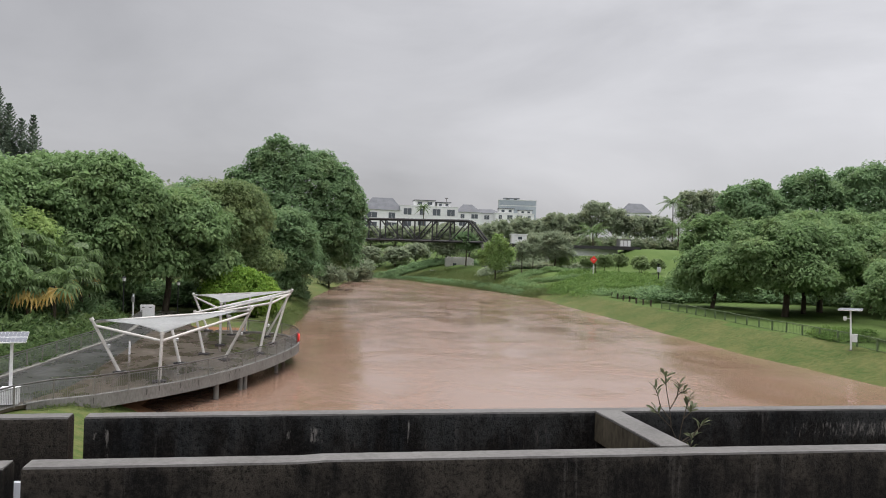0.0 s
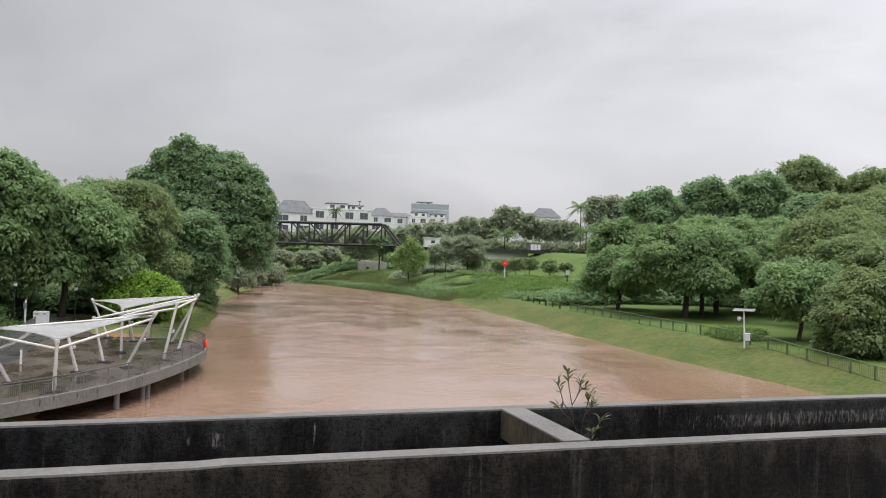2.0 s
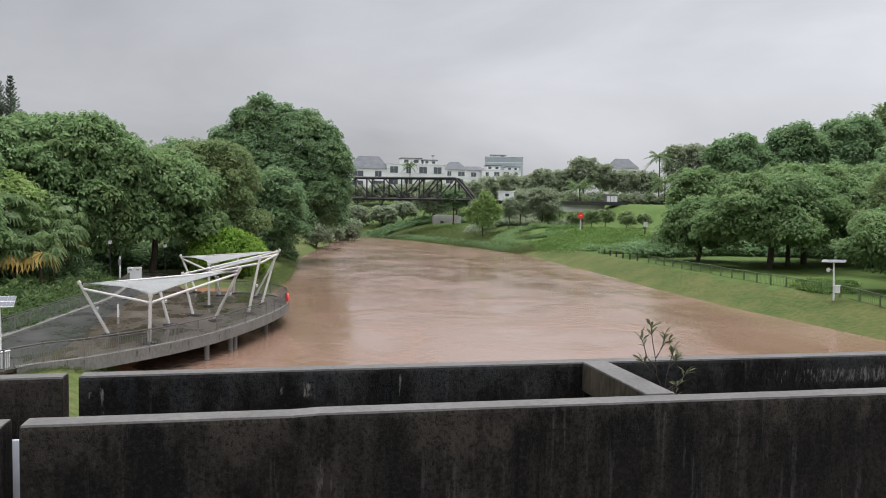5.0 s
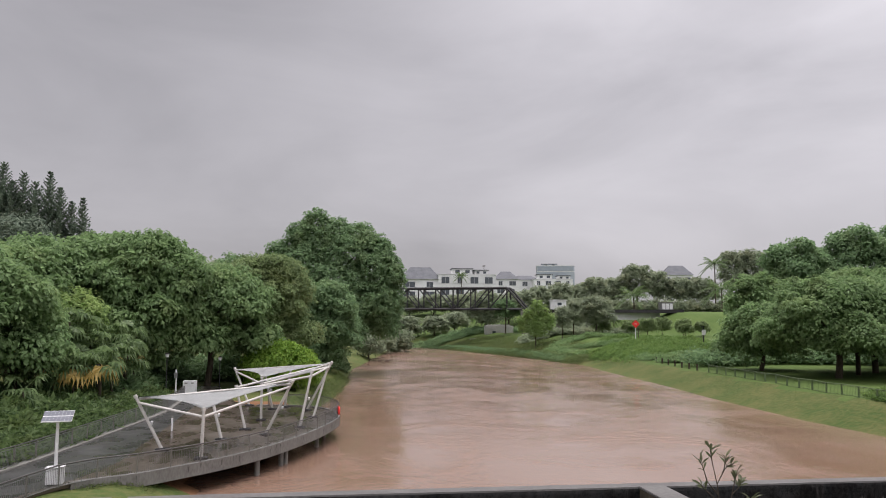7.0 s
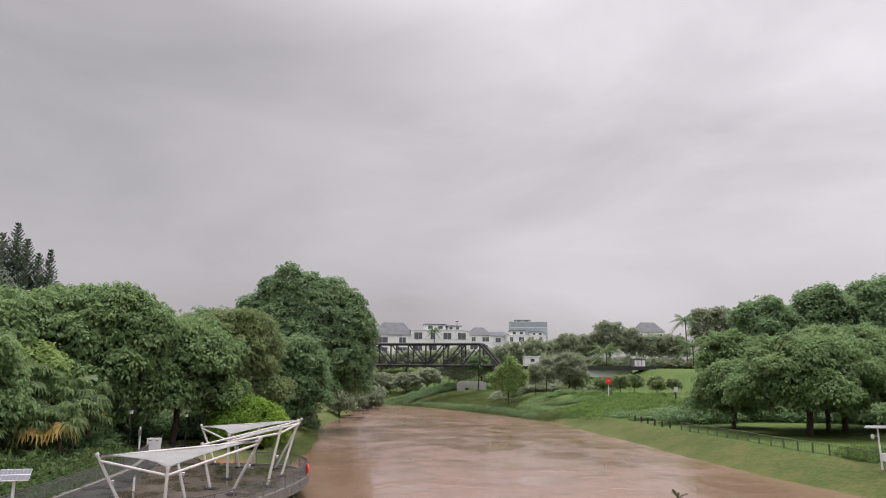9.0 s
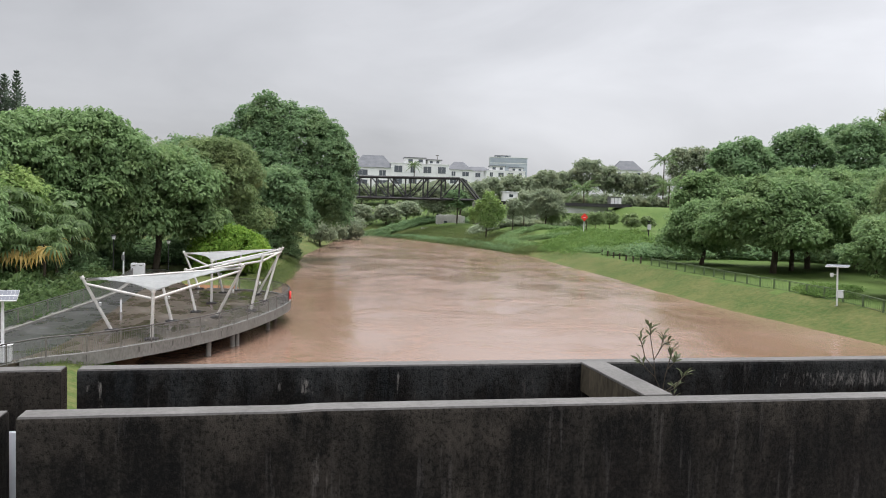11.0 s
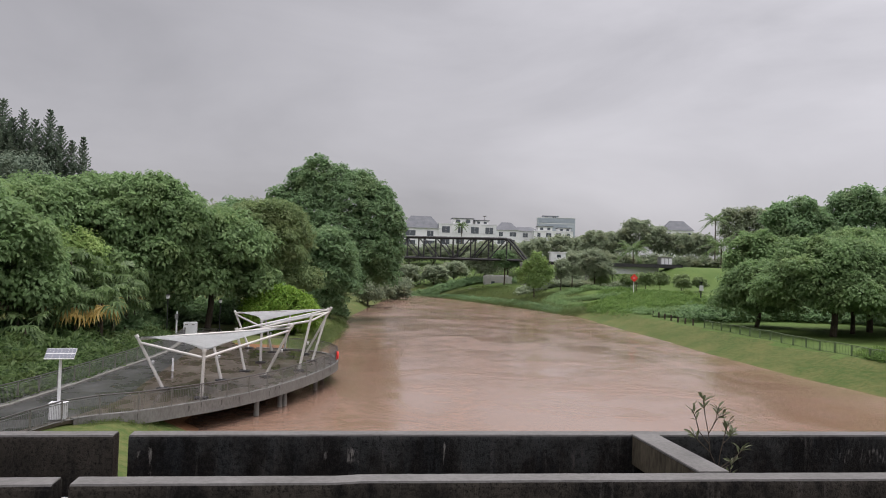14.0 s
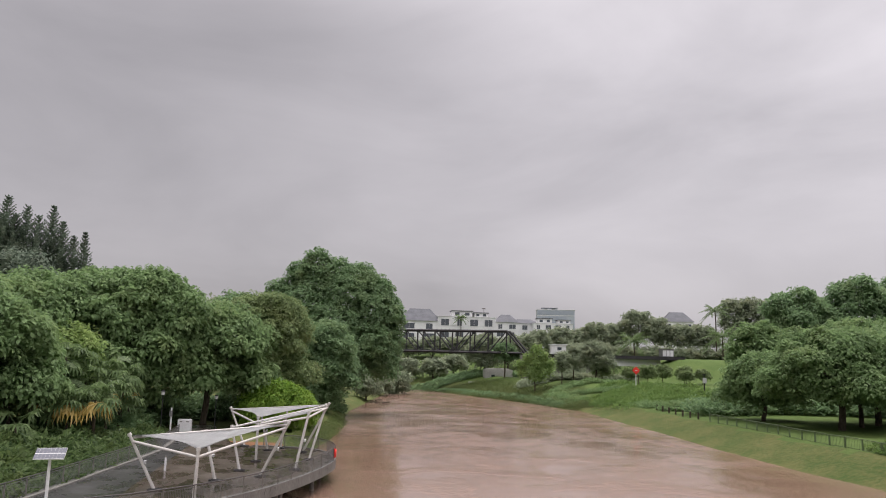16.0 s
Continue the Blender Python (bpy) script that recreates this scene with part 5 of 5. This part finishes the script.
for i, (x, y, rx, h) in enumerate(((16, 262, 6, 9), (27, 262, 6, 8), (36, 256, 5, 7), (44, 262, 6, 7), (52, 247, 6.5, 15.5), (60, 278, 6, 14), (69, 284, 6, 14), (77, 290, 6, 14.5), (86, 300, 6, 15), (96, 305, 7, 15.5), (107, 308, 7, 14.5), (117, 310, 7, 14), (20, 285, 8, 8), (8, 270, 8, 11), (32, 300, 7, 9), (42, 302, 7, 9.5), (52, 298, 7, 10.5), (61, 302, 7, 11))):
    tree(x, y, lobed(R, 12, rx, rx * 0.8, 0.8, h, rx * 0.32), "tree behind the railway bridge, paled for haze", M_LEAF_HAZED, 1.5, 13, 0.85, 0.42, 0.4, 0.3, 100 + i, group="trees behind the railway bridge")
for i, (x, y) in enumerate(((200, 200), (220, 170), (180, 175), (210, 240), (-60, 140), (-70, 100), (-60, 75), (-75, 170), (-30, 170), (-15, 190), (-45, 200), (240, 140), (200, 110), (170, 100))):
    tree(x, y, lobed(R, 10, 12, 10, 2, 22, 4.5), "far tree closing the edge of the park", M_LEAF_HAZED, 2.4, 12, 1.5, 0.7, 0.4, 0.4, 130 + i, group="trees round the park")


# conifers
def conifer(x, y, h, r, seed):
    rng = np.random.default_rng(seed)
    z0 = ground_height(x, y)
    th = base_at("norfolk_pine", x, y, z0, "tall dark columnar conifer with tiered branches", "conifer", "conifers")
    limb_mesh("trunk", [([Vector((0, 0, -0.2)), Vector((0, 0, h * 0.5)), Vector((0, 0, h))], 0.35, 0.03)], M_BARK, th)
    P = []
    turn_on = 0
    z = h * 0.35
    while z < h - 0.25:
        k = (h - z) / (h * 0.65)
        rr = 1.08 * r * (0.10 + 0.9 * min(1, k * 2.2)) * rng.uniform(0.8, 1.15)
        a = turn_on * math.tau / 5 + rng.uniform(-0.3, 0.3)
        rise = rng.uniform(0.55, 0.85)
        way = np.array([math.cos(a), math.sin(a), rise])
        n = max(5, int(rr / 0.16))
        s = (np.arange(n) + 0.5) / n
        c = np.array([0, 0, z]) + way * rr * s[:, None] + np.array([0, 0, 1.0]) * (s ** 2 * rr * 0.3)[:, None]
        for sd in (-1, -0.4, 0.4, 1):
            side = np.array([-math.sin(a), math.cos(a), 0]) * sd
            d = unit(side * 0.8 + way * 0.7 + rng.normal(size=(n, 3)) * 0.25)
            ln = (0.62 * (1 - s * 0.4))[:, None] * min(1.0, 0.55 + k)
            w = unit(np.cross(d, np.array([0, 0, 1.0])) + rng.normal(size=(n, 3)) * 0.5) * 0.12
            P.append(np.stack([c, c + d * ln * 0.5 + w, c + d * ln, c + d * ln * 0.5 - w], 1))
        z += rng.uniform(0.10, 0.20) if k > 0.4 else (0.05 if turn_on % 5 else 0.36)
        turn_on += 1
    quads("crown", np.concatenate(P), M_NEEDLE, th)


for i, (x, h, r) in enumerate(((-48.9, 30.8, 2.6), (-46.4, 29.6, 2.4), (-43.0, 29.9, 2.3), (-44.3, 28.0, 2.6), (-41.1, 27.3, 2.3), (-39.6, 25.3, 2.0), (-37.4, 25.8, 1.5), (-51.7, 30.2, 2.9), (-54.2, 31.0, 3.0), (-47.6, 28.0, 2.8), (-57.0, 29.6, 3.0), (-50.2, 28.4, 2.8))):
    conifer(x, 120 + (i % 3), h, r, 200 + i)
tree(-49, 124, lobed(R, 16, 11, 5, 4, 22.5, 2.8), "dark dense foliage between the conifers", M_NEEDLE, 1.1, 18, 0.8, 0.2, 0.4, 0.4, 230)


# fan palms on the left bank
def fan(bm, at, way, length, seed, droop=0.5):
    """One pleated fan of narrow fingers."""
    rng = random.Random(seed)
    way = Vector(way).normalized()
    side = way.cross(Vector((0, 0, 1))).normalized()
    up = side.cross(way)
    n = 12
    for i in range(n):
        a = radians(-105 + 210 * i / (n - 1))
        d = (way * math.cos(a) + side * math.sin(a)).normalized()
        l = length * (0.78 + 0.22 * math.cos(a)) * rng.uniform(0.9, 1.05)
        s = d.cross(up).normalized() * length * 0.075
        fall = Vector((0, 0, -1)) * l * droop * rng.uniform(0.6, 1.1)
        p0, p1, p2 = at, at + d * l * 0.55 + fall * 0.1, at + d * l * 0.9 + fall * 0.75
        v = [bm.verts.new(q) for q in (p0, p1 - s, p1 + s, p2)]
        bm.faces.new((v[0], v[1], v[2]))
        bm.faces.new((v[1], v[3], v[2]))


def fan_palm(x, y, h, n, dry, seed, size=1.35):
    rng = random.Random(seed)
    z0 = ground_height(x, y)
    th = base_at("fan_palm", x, y, z0, "fan palm with hanging pleated fronds" + (", some dry and yellow" if dry else ""), "palm", "fan palms")
    limb_mesh("trunk", [([Vector((0, 0, -0.2)), Vector((0, 0, h))], 0.14, 0.11)], M_BARK, th)
    for i in range(n + dry):
        old = i >= n
        a = i * 2.399 + rng.random() * 0.4
        if old:
            a = radians(-90) + (i - n - (dry - 1) / 2) * 0.75
        el = -0.2 if old else rng.uniform(-0.45, 1.1)
        way = Vector((math.cos(a) * math.cos(el), math.sin(a) * math.cos(el), math.sin(el)))
        stalk = rng.uniform(0.9, 1.5) * (0.8 if old else 1.0)
        base = Vector((0, 0, h - (0.5 if old else 0.15) * rng.random()))
        at = base + way * stalk
        bm = bmesh.new()
        add_tube(bm, base, at, 0.025, 0.018, 5)
        fan(bm, at, way + Vector((0, 0, -0.25 if not old else -0.6)), size * rng.uniform(0.85, 1.15), seed * 50 + i, 0.85 if not old else 0.8)
        part("frond", bm, M_DRY if old else M_FROND, th, "dry yellow frond" if old else "")


for i, (x, y, h, n, dry) in enumerate(((-23.6, 70.5, 4.4, 16, 2), (-21.2, 70.0, 4.2, 16, 4), (-19.0, 71.5, 4.6, 16, 2), (-25.5, 67.5, 3.4, 14, 0), (-19.4, 76.6, 4.8, 16, 0), (-21.5, 73.5, 6.6, 18, 0), (-18.6, 74.5, 6.2, 18, 0), (-19.6, 82.5, 4.4, 14, 1), (-24.5, 73.0, 6.2, 18, 0), (-22.8, 62.0, 2.4, 12, 0), (-19.2, 80.0, 6.0, 16, 0), (-27.0, 71.0, 5.4, 16, 0), (-22.2, 68.0, 3.2, 16, 0), (-19.6, 69.5, 3.4, 16, 0), (-25.0, 69.5, 5.0, 18, 0), (-20.2, 72.2, 5.4, 18, 0), (-18.6, 74.0, 3.6, 14, 0), (-23.0, 72.0, 7.4, 18, 0), (-26.5, 66.0, 4.6, 16, 0), (-18.9, 67.6, 4.0, 14, 4), (-20.9, 67.4, 3.8, 14, 3))):
    fan_palm(x, y, h, n, dry, 300 + i)


# coconut palms far right
def coconut(x, y, h, seed, size=4.2):
    rng = np.random.default_rng(seed)
    z0 = ground_height(x, y)
    th = base_at("coconut_palm", x, y, z0, "tall feather palm with arching fronds", "palm", "feather palms")
    limb_mesh("trunk", [([Vector((0, 0, -0.2)), Vector((0.2, 0, h * 0.5)), Vector((0, 0, h))], 0.25, 0.16)], M_BARK, th)
    for k in range(18):
        a, el = k * 2.399, 1.25 - 1.7 * (k / 18)
        n = 26
        s = np.linspace(0, 1, n)
        out = np.array([math.cos(a), math.sin(a), 0])
        c = np.array([0, 0, h]) + out * (size * s * math.cos(el * 0.8))[:, None] + np.array([0, 0, 1.0]) * (size * (s * math.sin(el) - 0.55 * s ** 2))[:, None]
        P = []
        for sd in (-1, 1):
            side = np.array([-math.sin(a), math.cos(a), 0]) * sd
            d = unit(side * 0.9 + out * 0.5 + np.array([0, 0, -0.75]) + rng.normal(size=(n, 3)) * 0.12)
            ln = (0.95 * np.sin(np.pi * (0.12 + 0.85 * s)))[:, None] * size / 4.2
            w = unit(np.cross(d, np.array([0.3, 0.2, 1.0]))) * 0.09
            P.append(np.stack([c, c + d * ln * 0.5 + w, c + d * ln, c + d * ln * 0.5 - w], 1))
        w = np.array([-math.sin(a), math.cos(a), 0]) * 0.05
        P.append(np.stack([c[:-1] - w, c[:-1] + w, c[1:] + w, c[1:] - w], 1))
        quads("frond", np.concatenate(P), M_FROND, th)


for i, (x, y, h, s) in enumerate(((96.5, 228, 7.5, 7.4), (128.0, 230, 8.0, 7.8), (140, 256, 18.5, 6.4), (84.5, 215, 4.2, 3.6), (57.0, 322, 15.5, 4.0), (136, 236, 6, 4.5))):
    coconut(x, y, h, 400 + i, s)


# ---- hedges, beds and tall grass ----
def bed(name, poly_line, half, h, mat, n, leaf, label, seed, category="planting", top=True, width=0.18):
    """Low planting along a line: many blades and leaves, one mesh."""
    rng = np.random.default_rng(seed)
    pts = even_points(poly_line, 0.4)
    P0 = np.array([[p.x, p.y] for p in pts])
    k = rng.integers(0, len(P0), n)
    off = rng.uniform(-1, 1, (n, 2)) * half
    xy = P0[k] + off
    lump = np.array([0.65 + 0.55 * noise.noise((float(a) * 0.45, float(b) * 0.45, seed)) for a, b in xy])
    zz = np.array([ground_height(float(a), float(b)) for a, b in xy])
    hh = h * np.clip(lump, 0.25, 1.2) * (1 - 0.5 * np.abs(off).max(1) / half)
    z = zz + hh * np.sqrt(rng.random(n))
    c = np.stack([xy[:, 0], xy[:, 1], z], 1)
    d = unit(np.stack([rng.normal(size=n) * 0.6, rng.normal(size=n) * 0.6 - 0.3, np.ones(n) * 0.8], 1))
    q = clump_leaves(c, d, 1, leaf, leaf * width * 2, 0.4, rng, 0.8)
    o = pts[0]
    ob = quads(name, q - np.array([o.x, o.y, 0]), mat)
    ob.location = (o.x, o.y, 0)
    return tagged(ob, label, category, kind="stuff")


bed("tall_grass", smooth_line([(52.3, 152), (50.4, 172), (46.0, 191), (40.4, 208), (35.6, 225), (29, 241)], 6), 2.4, 1.9, M_REED, 32000, 0.6, "tall rank grass along the river bank", 1, width=0.06)
bed("hedge", smooth_line([(56, 150), (61, 158), (70, 163), (78, 160)], 6), 2.2, 1.6, M_HEDGE, 14000, 0.5, "clipped green shrub bed on the slope", 2)
bed("hedge", smooth_line([(58, 138), (66, 145), (76, 148), (86, 143)], 6), 3.0, 1.7, M_HEDGE, 18000, 0.5, "lush green shrub bed on the slope", 3)
bed("hedge", smooth_line([(57, 129), (66, 131), (76, 132)], 6), 1.6, 1.3, M_LEAF, 9000, 0.45, "low dark green hedge across the lawn", 4)
bed("hedge", smooth_line([(55, 158), (53, 172), (58, 182), (66, 184), (76, 182)], 6), 2.4, 1.5, M_LEAF, 14000, 0.55, "low dark hedge in front of trees", 5)
bed("hedge", smooth_line([(66, 172), (76, 172), (86, 168)], 6), 2.4, 1.6, M_HEDGE, 12000, 0.5, "green shrub bed below the embankment", 6)
for k, (pts, half, tall) in enumerate((([(57, 134), (62, 128.5), (69, 125), (75, 126)], 1.1, 1.5), ([(55.6, 146), (61, 139), (68, 136), (76, 137.5)], 1.2, 1.6), ([(56.5, 122), (62, 117), (67, 116)], 0.9, 1.2), ([(54.5, 160), (60, 153), (69, 150), (78, 153)], 1.3, 1.7))):
    bed("hedge", smooth_line(pts, 6), half, tall, M_HEDGE if k % 2 else M_LEAF, 7000, 0.4, "curved clipped hedge mounded on the slope", 30 + k)
bed("hedge", smooth_line([(51.8, 62), (54, 66), (58, 68)], 6), 1.9, 1.0, M_HEDGE, 13000, 0.34, "low bright green bed beside the solar post", 7)
bed("hedge", smooth_line([(64, 120), (74, 122), (86, 120)], 6), 1.2, 1.3, M_LEAF_DEEP, 7000, 0.45, "dark clipped hedge under trees", 8)
bed("planting", smooth_line([(-22, 36), (-19.6, 45), (-18.6, 52), (-17.8, 61), (-17.0, 67.5), (-16.6, 76)], 6), 1.7, 1.9, M_COVER, 15000, 0.55, "strappy leaved planting beside the path", 9, width=0.15)
bed("planting", smooth_line([(-25, 40), (-22.6, 50), (-21.5, 60), (-20.5, 68)], 6), 2.6, 2.6, M_COVER, 22000, 0.8, "broad leaved planting on the bank", 10, width=0.14)
bed("planting", smooth_line([(-20.4, 32), (-18.9, 36), (-17.4, 42.5), (-16.3, 49), (-15.4, 57), (-14.8, 63), (-14.8, 67)], 6), 1.1, 1.1, M_COVER, 15000, 0.34, "leafy ground cover spilling behind the path railing", 21, width=0.24)
bed("planting", smooth_line([(-3, 79), (-1.5, 84), (1, 100), (2.5, 118)], 6), 1.2, 0.8, M_REED, 7000, 0.4, "rough grass on the river bank", 11, width=0.07)
bed("lawn_blades", smooth_line([(44.0, 36), (45.8, 50), (47.6, 66), (49.0, 84), (51.2, 104), (53.9, 128), (55.2, 146)], 6), 3.0, 0.18, M_REED, 34000, 0.14, "short rough grass on the sloping bank", 12, "grass", width=0.08)
bed("lawn_blades", smooth_line([(-11.8, 39.5), (-10.5, 40.5), (-9.4, 41.2)], 6), 1.3, 0.22, M_REED, 5000, 0.2, "bright tufts of grass below the deck", 13, "grass", width=0.08)
bed("undergrowth", smooth_line([(-30, 66), (-25.5, 71.5), (-21, 73.5), (-20, 78), (-20, 86), (-18.6, 96)], 6), 2.4, 4.0, M_LEAF_DEEP, 26000, 0.7, "dark tangled undergrowth below the trees", 14, width=0.2)
bed("undergrowth", smooth_line([(-14, 98), (-11, 100), (-7, 108), (-4, 118), (-2, 124), (1.5, 130)], 6), 2.6, 4.6, M_LEAF_DEEP, 18000, 0.6, "dark undergrowth below the tall tree", 15, width=0.2)
bed("undergrowth", smooth_line([(-24, 97), (-18, 99), (-12, 101), (-6, 102)], 6), 2.0, 5.0, M_LEAF_DEEP, 16000, 0.7, "dark thicket closing the gap below the trees", 22, width=0.2)
bed("undergrowth", smooth_line([(58, 112), (74, 116), (92, 112), (108, 104)], 6), 3.0, 4.0, M_LEAF_DEEP, 16000, 0.7, "dark undergrowth behind the lawn trees", 16, width=0.2)
bed("undergrowth", smooth_line([(24, 246), (34, 243), (46, 246), (60, 240), (72, 232)], 6), 4.0, 2.6, M_LEAF_DEEP, 26000, 0.7, "rough scrub below the railway bridge", 17, width=0.2)
bed("undergrowth", smooth_line([(54, 200), (62, 203), (72, 206), (84, 204)], 6), 3.0, 3.4, M_LEAF_HAZED, 16000, 0.8, "rough scrub below the approach girder", 18, width=0.2)
bed("shrub_bed", smooth_line([(62, 138), (70, 152), (80, 168)], 6), 9.0, 0.9, M_HEDGE, 24000, 0.5, "mixed low shrubs spread over the slope", 19, width=0.2)
bed("undergrowth", smooth_line([(84, 254), (110, 256), (140, 256), (175, 254)], 6), 3.5, 7.0, M_LEAF_HAZED, 26000, 1.1, "dense scrub below the far trees", 20, width=0.25)
bed("rough_grass", smooth_line([(57, 172), (53, 188), (50, 204), (47, 220), (42, 234)], 6), 6.0, 0.9, M_REED, 26000, 0.6, "rough grass and weeds behind the river bank", 41, "grass", width=0.08)
bed("hedge", smooth_line([(50.5, 176), (57, 171), (66, 167), (77, 165)], 6), 1.3, 1.5, M_LEAF, 9000, 0.42, "long dark clipped hedge above the river bank", 42)
bed("scrub", smooth_line([(51.4, 160), (49.2, 178), (46.6, 192), (42, 210), (38, 226), (31, 240)], 6), 1.3, 1.9, M_LEAF_DEEP, 16000, 0.5, "dark scrub at the flooded edge of the bank", 43)
# drifted debris at the water's edge
rng = random.Random(9)
for i in range(7):
    x, y = rng.uniform(8, 14), rng.uniform(165, 190)
    db = base_at("driftwood", x, y, 0.0, "drifted branch caught at the water's edge", "driftwood", "driftwood")
    tube_part("branch", db, M_BARK, (-0.9, 0, 0.05), (0.9, rng.uniform(-0.6, 0.6), 0.3), 0.12, 0.05, 7)
